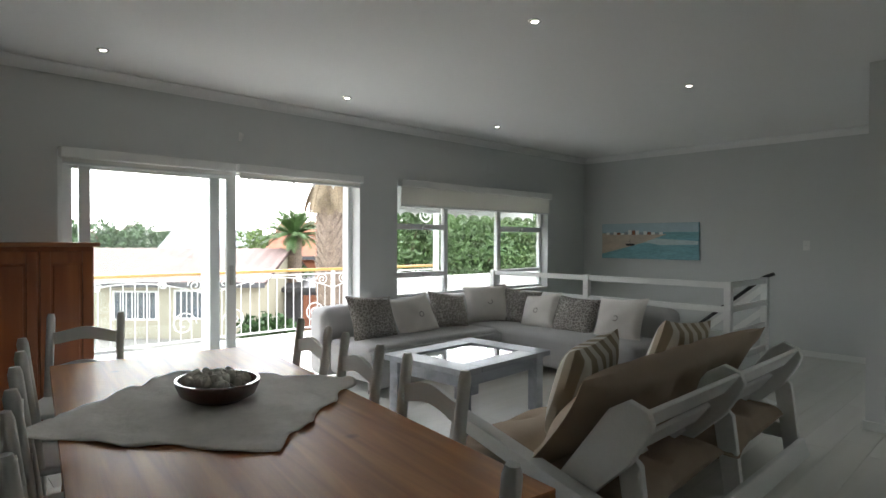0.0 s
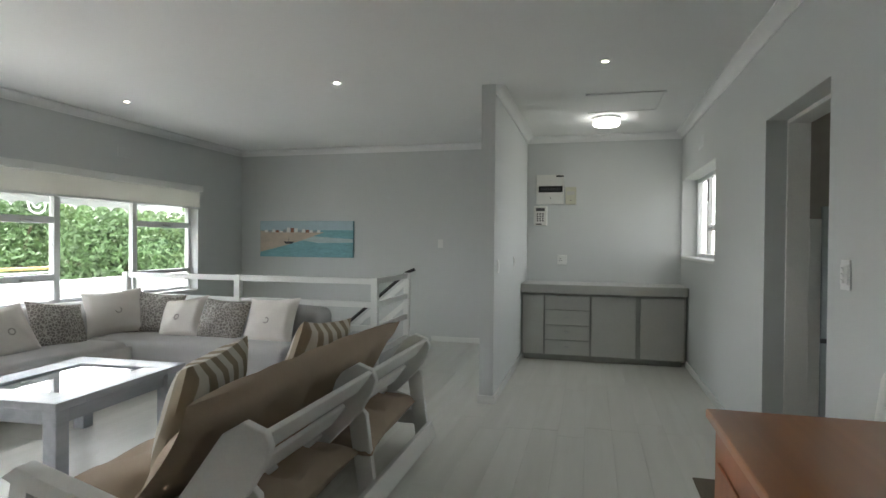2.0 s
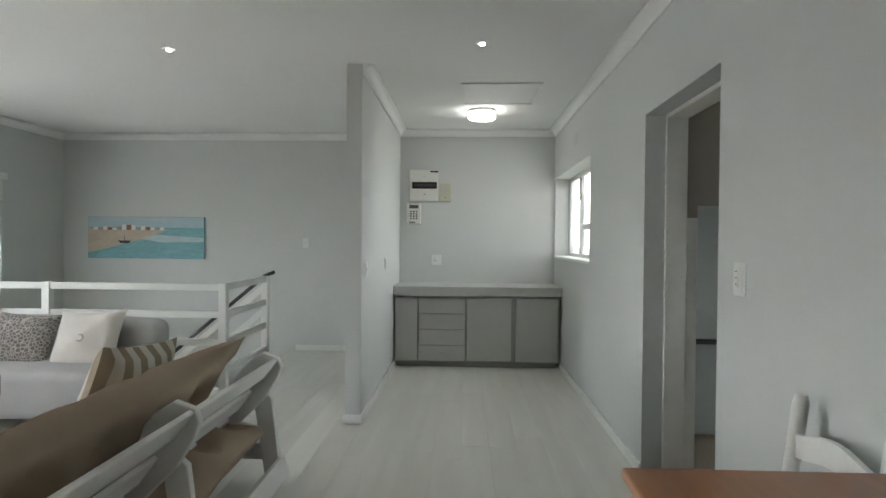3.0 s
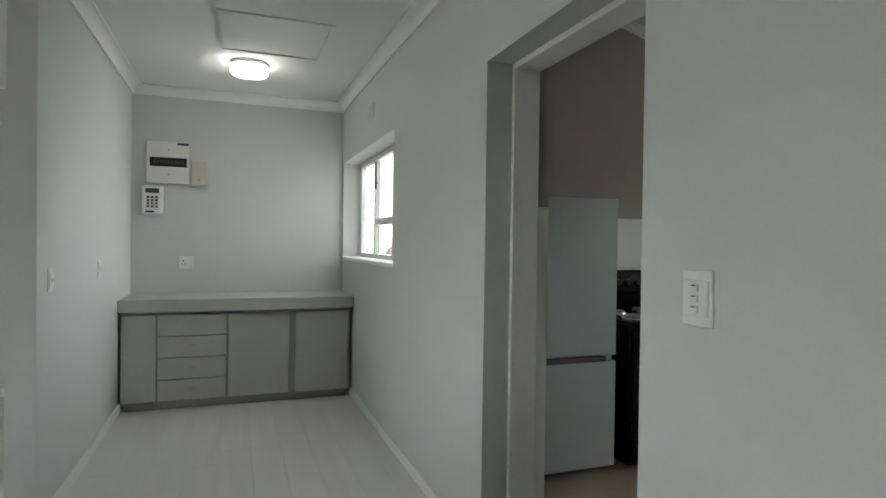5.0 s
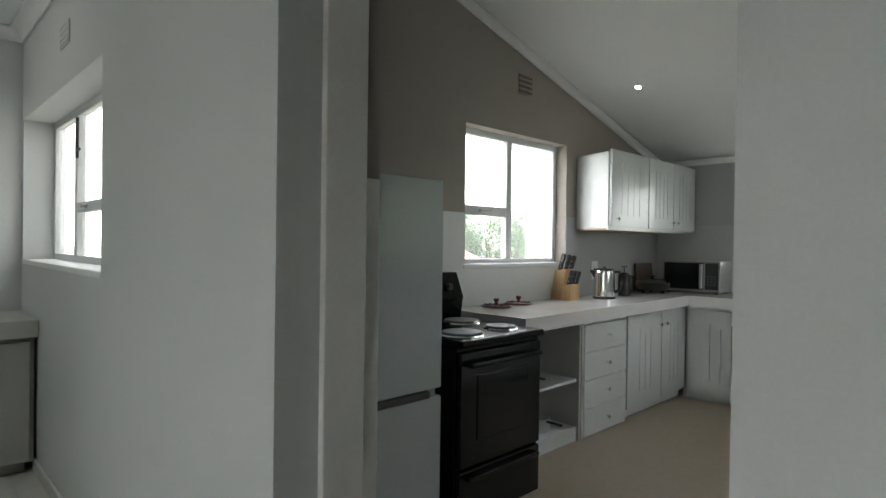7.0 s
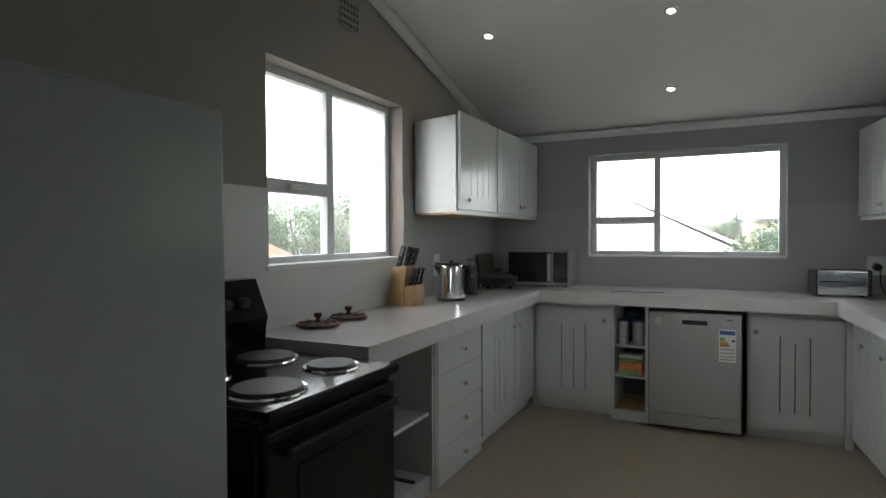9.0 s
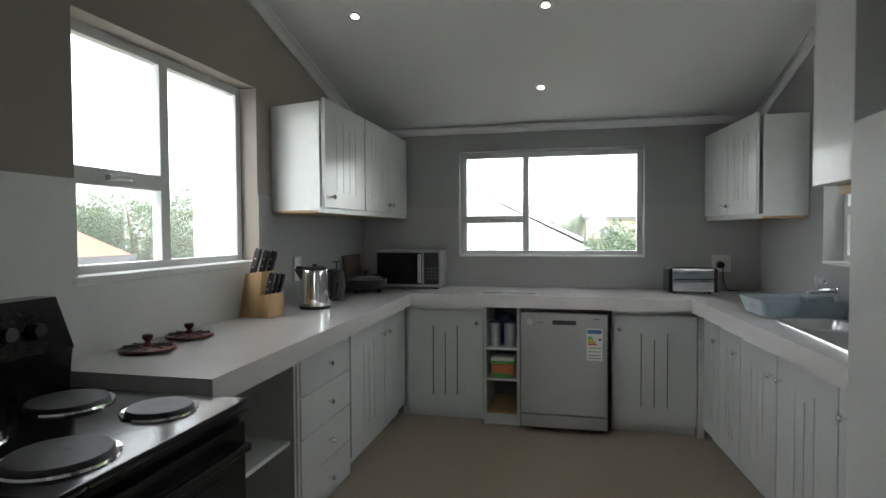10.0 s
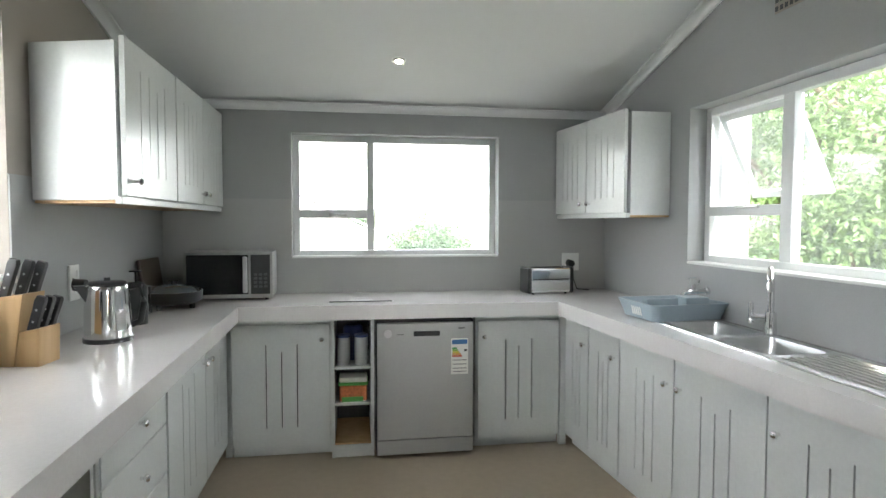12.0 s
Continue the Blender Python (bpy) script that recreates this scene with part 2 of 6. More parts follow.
nt = M_BLIND.node_tree
tl = nt.nodes.new("ShaderNodeBsdfTranslucent")
tl.inputs[0].default_value = (0.8, 0.79, 0.75, 1)
mixer = nt.nodes.new("ShaderNodeMixShader")
mixer.inputs[0].default_value = 0.6
nt.links.new(nt.nodes["Principled BSDF"].outputs[0], mixer.inputs[1])
nt.links.new(tl.outputs[0], mixer.inputs[2])
nt.links.new(mixer.outputs[0], nt.nodes["Material Output"].inputs[0])
M_GLASS = glass("clear_glass", (0.97, 0.99, 0.98))
# the veil's amount sets how much bright haze is laid over the outdoors
M_PANE = veiled("hazed_window_glass", 0.03)
M_DOORPANE = veiled("faintly_hazed_door_glass", 0.005)
M_TABLEGLASS = mat("table_glass", (0.10, 0.12, 0.13), 0.03, var=0.02, bump=0, coat=1.0, spec=1.0)


# ---- shape helpers ----
class Shape:
    """Vertices and faces of one mesh, in the space of the thing it belongs to."""

    def __init__(self):
        self.bm = bmesh.new()

    def box(self, x0, x1, y0, y1, z0, z1, bevel=0.0, seg=2, m=None):
        r = bmesh.ops.create_cube(self.bm, size=1.0)
        vs = r["verts"]
        t = Matrix.Translation(((x0 + x1) / 2, (y0 + y1) / 2, (z0 + z1) / 2)) @ Matrix.Diagonal((abs(x1 - x0), abs(y1 - y0), abs(z1 - z0), 1))
        bmesh.ops.transform(self.bm, matrix=(m @ t) if m else t, verts=vs)
        if bevel:
            es = list({e for v in vs for e in v.link_edges})
            bmesh.ops.bevel(self.bm, geom=es, offset=bevel, segments=seg, affect="EDGES", profile=0.5)
        return self

    def cyl(self, c, r, h, r2=None, seg=20, axis="z", caps=True, m=None):
        """A cylinder or cone from its base centre c along an axis."""
        res = bmesh.ops.create_cone(self.bm, cap_ends=caps, segments=seg, radius1=r, radius2=r if r2 is None else r2, depth=h)
        t = Matrix.Translation((0, 0, h / 2))
        if axis == "x":
            t = Matrix.Rotation(radians(90), 4, "Y") @ t
        elif axis == "y":
            t = Matrix.Rotation(radians(-90), 4, "X") @ t
        t = Matrix.Translation(c) @ t
        bmesh.ops.transform(self.bm, matrix=(m @ t) if m else t, verts=res["verts"])
        return self

    def lathe(self, c, profile, seg=28, sx=1.0, sy=1.0):
        """A turned shape from (radius, height) pairs round the z axis."""
        rings = []
        for r, z in profile:
            rings.append([self.bm.verts.new((c[0] + sx * r * math.cos(2 * math.pi * k / seg), c[1] + sy * r * math.sin(2 * math.pi * k / seg), c[2] + z)) for k in range(seg)])
        for a, b in zip(rings, rings[1:]):
            for k in range(seg):
                self.bm.faces.new((a[k], a[(k + 1) % seg], b[(k + 1) % seg], b[k]))
        return self

    def tube(self, pts, r, seg=8):
        """A round bar along a line of points."""
        pts = [Vector(p) for p in pts]
        rings = []
        for i, p in enumerate(pts):
            d = (pts[min(i + 1, len(pts) - 1)] - pts[max(i - 1, 0)]).normalized()
            side = d.cross(Vector((0, 0, 1)) if abs(d.z) < 0.95 else Vector((1, 0, 0))).normalized()
            up = side.cross(d)
            rr = r[i] if isinstance(r, (list, tuple)) else r
            rings.append([self.bm.verts.new(p + rr * (math.cos(2 * math.pi * k / seg) * side + math.sin(2 * math.pi * k / seg) * up)) for k in range(seg)])
        for a, b in zip(rings, rings[1:]):
            for k in range(seg):
                self.bm.faces.new((a[k], a[(k + 1) % seg], b[(k + 1) % seg], b[k]))
        self.bm.faces.new(rings[0])
        self.bm.faces.new(list(reversed(rings[-1])))
        return self

    def slab(self, outline, axis, a, b, bevel=0.0):
        """A flat board: a closed outline of (u, v) pairs, thick from a to b along an axis."""
        def at(u, v, w):
            return {"x": (w, u, v), "y": (u, w, v), "z": (u, v, w)}[axis]
        lo = [self.bm.verts.new(at(u, v, a)) for u, v in outline]
        hi = [self.bm.verts.new(at(u, v, b)) for u, v in outline]
        n = len(outline)
        fs = [self.bm.faces.new(lo), self.bm.faces.new(list(reversed(hi)))]
        for k in range(n):
            fs.append(self.bm.faces.new((lo[k], hi[k], hi[(k + 1) % n], lo[(k + 1) % n])))
        if bevel:
            es = list({e for f in fs[:2] for e in f.edges})
            bmesh.ops.bevel(self.bm, geom=es, offset=bevel, segments=2, affect="EDGES", profile=0.5)
        return self

    def pillow(self, w, h, t, m=None, n=14, seed=0):
        """A stuffed cushion w by h, t thick, with pulled-out corners, lying in its own xz plane."""
        rnd = random.Random(seed)
        ph = rnd.uniform(0, 6)
        m = m or Matrix()
        grids = []
        for s in (1, -1):
            g = []
            for i in range(n + 1):
                row = []
                for j in range(n + 1):
                    u, v = 2 * i / n - 1, 2 * j / n - 1
                    k = 1.0
                    x = w / 2 * u * (1 - 0.09 * (1 - v * v)) 
                    z = h / 2 * v * (1 - 0.09 * (1 - u * u))
                    d = t / 2 * ((1 - u * u) * (1 - v * v)) ** 0.42
                    d += 0.016 * math.sin(5 * u + ph) * math.sin(4 * v + ph) * (1 - u * u) * (1 - v * v)
                    row.append(self.bm.verts.new(m @ Vector((x * k, s * d, z))))
                g.append(row)
            grids.append(g)
            for i in range(n):
                for j in range(n):
                    q = (g[i][j], g[i + 1][j], g[i + 1][j + 1], g[i][j + 1])
                    self.bm.faces.new(q if s < 0 else tuple(reversed(q)))
        bmesh.ops.remove_doubles(self.bm, verts=self.bm.verts[:], dist=0.0005)
        return self


def mesh_of(shape, name, material, smooth=False):
    me = bpy.data.meshes.new(name)
    bm = shape.bm
    bmesh.ops.recalc_face_normals(bm, faces=bm.faces[:])
    bm.normal_update()
    normals = []
    if smooth:  # rounded edges blend into flat faces, which stay flat
        area = {f: f.calc_area() for f in bm.faces}
        for f in bm.faces:
            for l in f.loops:
                n = Vector()
                for o in l.vert.link_faces:
                    if o.normal.dot(f.normal) > 0.6:
                        n += o.normal * area[o]
                normals.append(n.normalized() if n.length > 1e-12 else f.normal.copy())
    bm.to_mesh(me)
    bm.free()
    me.materials.append(material)
    if smooth:
        me.shade_smooth()
        me.normals_split_custom_set(normals)
    return me


def part(name, shape, material, parent=None, label="", smooth=True):
    ob = new(name, mesh_of(shape, name, material, smooth))
    if parent is not None:
        ob.parent = parent
    if label:
        ob["label"] = label
    return ob


def thing(name, m, label, category, group=""):
    ob = new(name)
    ob.empty_display_size = 0.1
    ob.matrix_world = m
    return tagged(ob, label, category, group)


def solid(name, shape, material, label, category="", kind="structure", smooth=False, group=""):
    """A piece of the setting, or a thing that is one mesh, in world space."""
    return tagged(part(name, shape, material, None, "", smooth), label, category, group, kind)


def single(name, shape, material, m, label, category, group="", smooth=True):
    """A thing that is one mesh, in its own space at m."""
    ob = part(name, shape, material, None, "", smooth)
    ob.matrix_world = m
    return tagged(ob, label, category, group)


def wall(name, axis, at, thick, a0, a1, z0, z1, holes, material, label):
    """A wall in the plane axis = at, thick beyond it, from a0 to a1, with rectangular openings (a, b, low, high)."""
    s = Shape()
    cuts = sorted({a0, a1, *[h[0] for h in holes], *[h[1] for h in holes]})
    for a, b in zip(cuts, cuts[1:]):
        z = z0
        for h in sorted((h for h in holes if h[0] <= a and h[1] >= b), key=lambda h: h[2]) + [(0, 0, z1, z1)]:
            if h[2] > z:
                w0, w1 = min(at, at + thick), max(at, at + thick)
                if axis == "x":
                    s.box(w0, w1, a, b, z, h[2])
                else:
                    s.box(a, b, w0, w1, z, h[2])
            z = max(z, h[3])
    bmesh.ops.remove_doubles(s.bm, verts=s.bm.verts[:], dist=0.0005)
    return solid(name, s, material, label, "wall")


# ---- structure ----
WX, NY, AY, EX, EX2 = -4.955, 8.124, 7.836, 1.325, 1.565
KL, KE, KR = 5.845, 6.405, 2.754
CZ = 2.755


def kz(x):
    """Height of the kitchen's sloping ceiling."""
    return 2.25 + 0.27 * (KE - x)


wall("wall_west", "x", WX, -0.2, -2.4, 8.324, -2.9, CZ + 0.1, [(0.856, 3.66, 0.0, 2.12), (4.19, 7.12, 0.72, 2.13)], M_WALL, "pale grey-green painted wall with glazed doors and window")
wall("wall_north", "y", NY, 0.2, WX, -0.545, -2.9, CZ + 0.1, [], M_WALL, "pale grey-green painted wall behind the stairwell")
wall("wall_stub", "x", -0.665, 0.12, 5.25, NY, 0.0, CZ + 0.1, [], M_WALL, "narrow painted wall between stairs and alcove")
wall("wall_alcove", "y", AY, 0.488, -0.545, 1.565, 0.0, CZ + 0.1, [], M_WALL, "pale painted back wall of the alcove")
wall("wall_east", "x", EX, 0.24, -2.4, AY, 0.0, CZ + 0.1, [(3.385, 4.395, 0.0, 2.178), (5.90, 7.80, 1.24, 2.165)], M_WALL, "pale painted wall with kitchen doorway and window")
wall("wall_south", "y", -2.2, -0.2, WX, EX, 0.0, CZ + 0.1, [], M_WALL, "pale painted wall closing the dining end")
wall("wall_kitchen_north", "y", KL, 0.2, EX2, KE + 0.2, -0.2, 3.8, [(3.50, 4.72, 1.235, 2.215)], M_TAUPE, "taupe painted kitchen wall with a white window")
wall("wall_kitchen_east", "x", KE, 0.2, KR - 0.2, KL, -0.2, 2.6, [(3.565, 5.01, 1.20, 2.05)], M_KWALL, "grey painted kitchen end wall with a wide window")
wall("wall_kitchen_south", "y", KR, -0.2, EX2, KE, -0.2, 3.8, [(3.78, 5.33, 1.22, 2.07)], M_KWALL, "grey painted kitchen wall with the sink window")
wall("wall_kitchen_west", "x", EX + 0.02, 0.218, KR - 0.2, KL + 0.2, CZ + 0.103, 3.9, [], M_TAUPE, "upper part of the wall over the kitchen doorway")

s = Shape()
s.box(WX - 0.2, EX2, -2.4, 8.324, CZ, CZ + 0.1)
solid("ceiling", s, M_CEIL, "smooth white painted flat ceiling with downlights", "ceiling")
s = Shape()
s.slab([(EX2, kz(EX2)), (KE + 0.2, kz(KE + 0.2)), (KE + 0.2, kz(KE + 0.2) + 0.1), (EX2, kz(EX2) + 0.1)], "y", KR - 0.2, KL + 0.2)
solid("ceiling_kitchen", s, M_CEIL, "white painted sloping kitchen ceiling", "ceiling")


def cornice(name, p, q, inward, size=0.085):
    """A coved cornice along a wall top from p to q; inward points into the room."""
    p, q, n = Vector(p), Vector(q), Vector(inward)
    prof = [(0, 0), (0, -size), (0.012, -size)]
    for k in range(1, 6):
        a = k / 6 * math.pi / 2
        prof.append((size - (size - 0.012) * math.cos(a), -size + (size - 0.012) * math.sin(a)))
    prof += [(size, -0.012), (size, 0)]
    s = Shape()
    ends = [[s.bm.verts.new(e + n * (u + 0.002) + Vector((0, 0, v - 0.002))) for u, v in prof] for e in (p, q)]
    k = len(prof)
    for i in range(k):
        s.bm.faces.new((ends[0][i], ends[0][(i + 1) % k], ends[1][(i + 1) % k], ends[1][i]))
    s.bm.faces.new(ends[0])
    s.bm.faces.new(list(reversed(ends[1])))
    return solid(name, s, M_CEIL, "white coved plaster cornice", "cornice", smooth=True)


for n, p, q, i in (("cornice_1", (WX, -2.2, CZ), (WX, NY, CZ), (1, 0, 0)), ("cornice_2", (WX, NY, CZ), (-0.665, NY, CZ), (0, -1, 0)),
                   ("cornice_3", (-0.545, 5.25, CZ), (-0.545, AY, CZ), (1, 0, 0)), ("cornice_4", (-0.545, AY, CZ), (EX, AY, CZ), (0, -1, 0)),
                   ("cornice_5", (EX, -2.2, CZ), (EX, AY, CZ), (-1, 0, 0)),
                   ("cornice_7", (KE, KR, kz(KE)), (KE, KL, kz(KE)), (-1, 0, 0)),
                   ("cornice_8", (EX2, KL, kz(EX2)), (KE, KL, kz(KE)), (0, -1, 0)), ("cornice_9", (EX2, KR, kz(EX2)), (KE, KR, kz(KE)), (0, 1, 0))):
    cornice(n, p, q, i, 0.055 if n in ("cornice_7", "cornice_8", "cornice_9") else 0.08)

s = Shape()
for b in ((-1.95, EX2 - 0.24, -2.4, AY), (WX, -1.95, -2.4, 5.88)):
    s.box(b[0], b[1], b[2], b[3], -0.2, -0.004)
s.box(-1.95, -0.665, AY, NY, -0.2, -0.004)
floor = solid("floor", s, M_PLANK, "whitewashed timber-look plank floor", "floor")
s = Shape()
s.box(EX, KE, KR, KL, -0.2, 0.0)
solid("floor_kitchen", s, M_KFLOOR, "plain beige kitchen floor with soft sheen", "floor")

# lighter painted splash zones and the wall above the worktops
s = Shape()
s.box(2.5, 3.50, KL - 0.006, KL, 0.0, 1.60)
s.box(3.50, 4.72, KL - 0.006, KL, 0.0, 1.235)
solid("splashback", s, M_WHITE, "white painted splash panel behind the stove", "wall panel")
s = Shape()
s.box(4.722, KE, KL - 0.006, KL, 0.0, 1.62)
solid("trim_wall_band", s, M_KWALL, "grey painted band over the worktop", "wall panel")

s = Shape()
for y0, y1, z1 in ((KR, 3.563, 1.60), (3.563, 5.012, 1.196), (5.012, KL - 0.006, 1.60)):
    s.box(KE - 0.005, KE, y0, y1, 0.955, z1)
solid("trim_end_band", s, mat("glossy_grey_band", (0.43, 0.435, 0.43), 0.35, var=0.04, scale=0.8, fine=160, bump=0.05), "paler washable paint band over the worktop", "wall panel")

# skirting
for n, b in (("baseboard_1", (EX - 0.016, EX, 4.397, 7.30, 0, 0.07)), ("baseboard_2", (EX - 0.016, EX, -2.2, 3.383, 0, 0.07)),
             ("baseboard_3", (-0.545, -0.529, 5.25, 7.30, 0, 0.07)), ("baseboard_4", (-0.68, -0.53, 5.234, 5.25, 0, 0.07)),
             ("baseboard_5", (-1.9, -0.665, NY - 0.016, NY, 0, 0.07)), ("baseboard_6", (-0.681, -0.665, 5.25, NY - 0.016, 0, 0.07)),
             ("baseboard_7", (WX, WX + 0.016, -2.2, 0.85, 0, 0.07)), ("baseboard_8", (WX, WX + 0.016, 3.665, 5.85, 0, 0.07))):
    solid(n, Shape().box(*b, bevel=0.004), M_WHITE, "white painted skirting board", "skirting")

# doorway lining
d = tagged(new("door_1"), "white painted timber frame of the kitchen doorway, no leaf", "door frame", "", "structure")
part("jamb", Shape().box(1.445, 1.572, 4.372, 4.3955, 0, 2.178, 0.004), M_TRIM, d)
part("jamb", Shape().box(1.445, 1.572, 3.3845, 3.408, 0, 2.178, 0.004), M_TRIM, d)
part("head", Shape().box(1.445, 1.572, 3.408, 4.372, 2.152, 2.179, 0.004), M_TRIM, d)

# low partition beside the fridge
solid("wall_partition", Shape().box(EX2 + 0.008, 1.655, 4.42, KL, 0, 1.56, 0.006), M_TRIM, "low white partition beside the fridge", "partition")


solid("wall_nib", Shape().box(EX2 + 0.010, 1.652, 4.424, KL, 1.563, 3.5), M_TAUPE, "taupe painted wall nib over the partition", "wall")


# ---- windows ----
def window(name, m, w, h, bars, panes, handles, label, depth=0.05, pane=M_PANE):
    """A framed window in its own xz plane, x to the right seen from inside, y outwards. bars, panes: boxes (x0, x1, z0, z1)."""
    ob = tagged(new(name), label, "window", "", "structure")
    ob.matrix_world = m
    f = 0.045
    for b in ((0, f, 0, h), (w - f, w, 0, h), (f, w - f, 0, f), (f, w - f, h - f, h)):
        part("window_frame", Shape().box(b[0], b[1], 0, depth, b[2], b[3], 0.004), M_ALU, ob)
    for b in bars:
        part("glazing_bar", Shape().box(b[0], b[1], -0.006, depth - 0.004, b[2], b[3], 0.004), M_ALU, ob)
    for b in panes:
        p = part("pane", Shape().box(b[0], b[1], depth * 0.5, depth * 0.5 + 0.004, b[2], b[3]), pane, ob)
        p.visible_shadow = False
    for x, z in handles:
        part("handle", Shape().box(x - 0.01, x + 0.11, -0.035, -0.02, z, z + 0.018, 0.006).box(x - 0.012, x + 0.02, -0.035, -0.005, z - 0.004, z + 0.022, 0.004), M_STEEL, ob, "steel window catch")
    return ob


def rz(x, y, z, a):
    return pose(x, y, z, 0, 0, a)


# kitchen window over the stove, seen looking towards +y
W, H = 1.22, 0.98
wdw = window("window_1", rz(3.50, KL + 0.10, 1.235, 0), W, H, [(0.56, 0.62, 0.045, H - 0.045), (0.045, 0.56, 0.36, 0.43)], [(0.04, 0.57, 0.04, 0.37), (0.04, 0.57, 0.42, H - 0.04), (0.61, W - 0.04, 0.04, H - 0.04)], [(0.25, 0.385)], "white framed kitchen window with an opening light")
part("window_sill", Shape().box(-0.02, W + 0.02, -0.115, 0.0, -0.02, 0.012, 0.006), M_WHITE, wdw)
# end window, looking towards +x: right is -y
W, H = 1.445, 0.85
wdw = window("window_2", rz(KE + 0.10, 5.01, 1.20, -90), W, H, [(0.51, 0.56, 0.045, H - 0.045), (0.045, 0.51, 0.27, 0.33)], [(0.04, 0.52, 0.04, 0.28), (0.04, 0.52, 0.32, H - 0.04), (0.55, W - 0.04, 0.04, H - 0.04)], [(0.26, 0.285)], "white framed end window with an opening light")
part("window_sill", Shape().box(0.0, W, -0.103, 0.0, -0.004, 0.010, 0.003), M_WHITE, wdw)
# sink window, looking towards -y: right is -x; its upper light stands open
W, H = 1.55, 0.85
wdw = window("window_3", rz(5.33, KR - 0.10, 1.22, 180), W, H, [(0.58, 0.65, 0.045, H - 0.045), (0.045, 0.58, 0.26, 0.31)], [(0.04, 0.59, 0.04, 0.27), (0.64, W - 0.04, 0.04, H - 0.04)], [], "white framed sink window with a top-hung light standing open")
part("window_sill", Shape().box(0.0, W, -0.103, 0.0, -0.004, 0.010, 0.003), M_WHITE, wdw)
tilt = Matrix.Translation((0, 0.04, H - 0.05)) @ Matrix.Rotation(radians(26), 4, "X") @ Matrix.Translation((0, 0, -(H - 0.05)))
sash = part("sash", Shape().box(0.05, 0.085, 0, 0.03, 0.31, H - 0.05, m=tilt).box(0.545, 0.58, 0, 0.03, 0.31, H - 0.05, m=tilt).box(0.085, 0.545, 0, 0.03, 0.31, 0.345, m=tilt).box(0.085, 0.545, 0, 0.03, H - 0.085, H - 0.05, m=tilt), M_ALU, wdw, "open white sash")
p = part("pane", Shape().box(0.085, 0.545, 0.012, 0.016, 0.345, H - 0.085, m=tilt), M_PANE, sash)
p.visible_shadow = False
part("stay", Shape().box(0.052, 0.062, -0.01, 0.005, 0.42, H - 0.1), M_STEEL, wdw, "dark steel window stay")
part("handle", Shape().box(0.30, 0.46, -0.03, -0.015, 0.295, 0.312, 0.005), M_STEEL, wdw)
# alcove window, looking towards +x
W, H = 1.90, 0.925
wdw = window("window_4", rz(EX + 0.17, 7.80, 1.24, -90), W, H, [(0.62, 0.68, 0.045, H - 0.045), (1.25, 1.31, 0.045, H - 0.045), (0.68, 1.25, 0.30, 0.36)], [(0.04, 0.63, 0.04, H - 0.04), (0.67, 1.26, 0.04, 0.31), (0.67, 1.26, 0.35, H - 0.04), (1.30, W - 0.04, 0.04, H - 0.04)], [(0.9, 0.32)], "white framed alcove window in a deep reveal")
part("window_sill", Shape().box(0.0, W, -0.175, 0.0, -0.025, 0.006, 0.006), M_WHITE, wdw)
part("stay", Shape().box(0.70, 0.715, -0.02, -0.005, 0.62, 0.86).box(0.70, 0.78, -0.02, -0.01, 0.66, 0.675), M_BLACKP, wdw, "dark window stay")
# lounge window, looking towards -x: right is +y
W, H = 2.93, 1.41
wdw = window("window_5", rz(WX - 0.12, 4.19, 0.72, 90), W, H, [(0.86, 0.93, 0.045, H - 0.045), (1.90, 1.97, 0.045, H - 0.045), (0.045, 0.86, 0.83, 0.90), (0.045, 0.86, 0.24, 0.31), (1.97, W - 0.045, 0.83, 0.90), (1.97, W - 0.045, 0.24, 0.29)],
             [(0.04, 0.87, 0.04, 0.25), (0.04, 0.87, 0.30, 0.84), (0.04, 0.87, 0.89, H - 0.04), (0.92, 1.91, 0.04, H - 0.04), (1.96, W - 0.04, 0.04, 0.25), (1.96, W - 0.04, 0.28, 0.84), (1.96, W - 0.04, 0.89, H - 0.04)], [(0.5, 0.255), (0.5, 0.845), (2.4, 0.845)], "white aluminium lounge window with six lights", 0.06, M_GLASS)
part("window_sill", Shape().box(0, W, -0.125, 0.0, -0.02, 0.008, 0.006), M_WHITE, wdw)
# sliding doors
W, H = 2.80, 2.12
ob = tagged(new("door_2"), "white aluminium sliding glass doors standing half open", "sliding door", "", "structure")
ob.matrix_world = rz(WX - 0.15, 0.858, 0, 90)
for b in ((0, 0.05, 0, H), (W - 0.05, W, 0, H), (0.05, W - 0.05, H - 0.06, H), (0.05, W - 0.05, -0.01, 0.025)):
    part("door_frame", Shape().box(b[0], b[1], 0, 0.11, b[2], b[3], 0.004), M_ALU, ob)
for x0, x1, y in ((0.05, 1.33, 0.06), (0.17, 1.47, 0.012)):
    leaf = part("door_leaf", Shape().box(x0, x0 + 0.08, y, y + 0.04, 0.03, H - 0.06).box(x1 - 0.09, x1, y, y + 0.04, 0.03, H - 0.06).box(x0 + 0.08, x1 - 0.09, y, y + 0.04, 0.03, 0.12).box(x0 + 0.08, x1 - 0.09, y, y + 0.04, H - 0.13, H - 0.06), M_ALU, ob, smooth=False)
    p = part("pane", Shape().box(x0 + 0.08, x1 - 0.09, y + 0.018, y + 0.023, 0.12, H - 0.13), M_DOORPANE, leaf)
    p.visible_shadow = False
    if y < 0.03:
        part("lock", Shape().box(x1 - 0.065, x1 - 0.03, y - 0.02, y, 0.98, 1.17, 0.006), M_STEEL, leaf, "steel door lock")


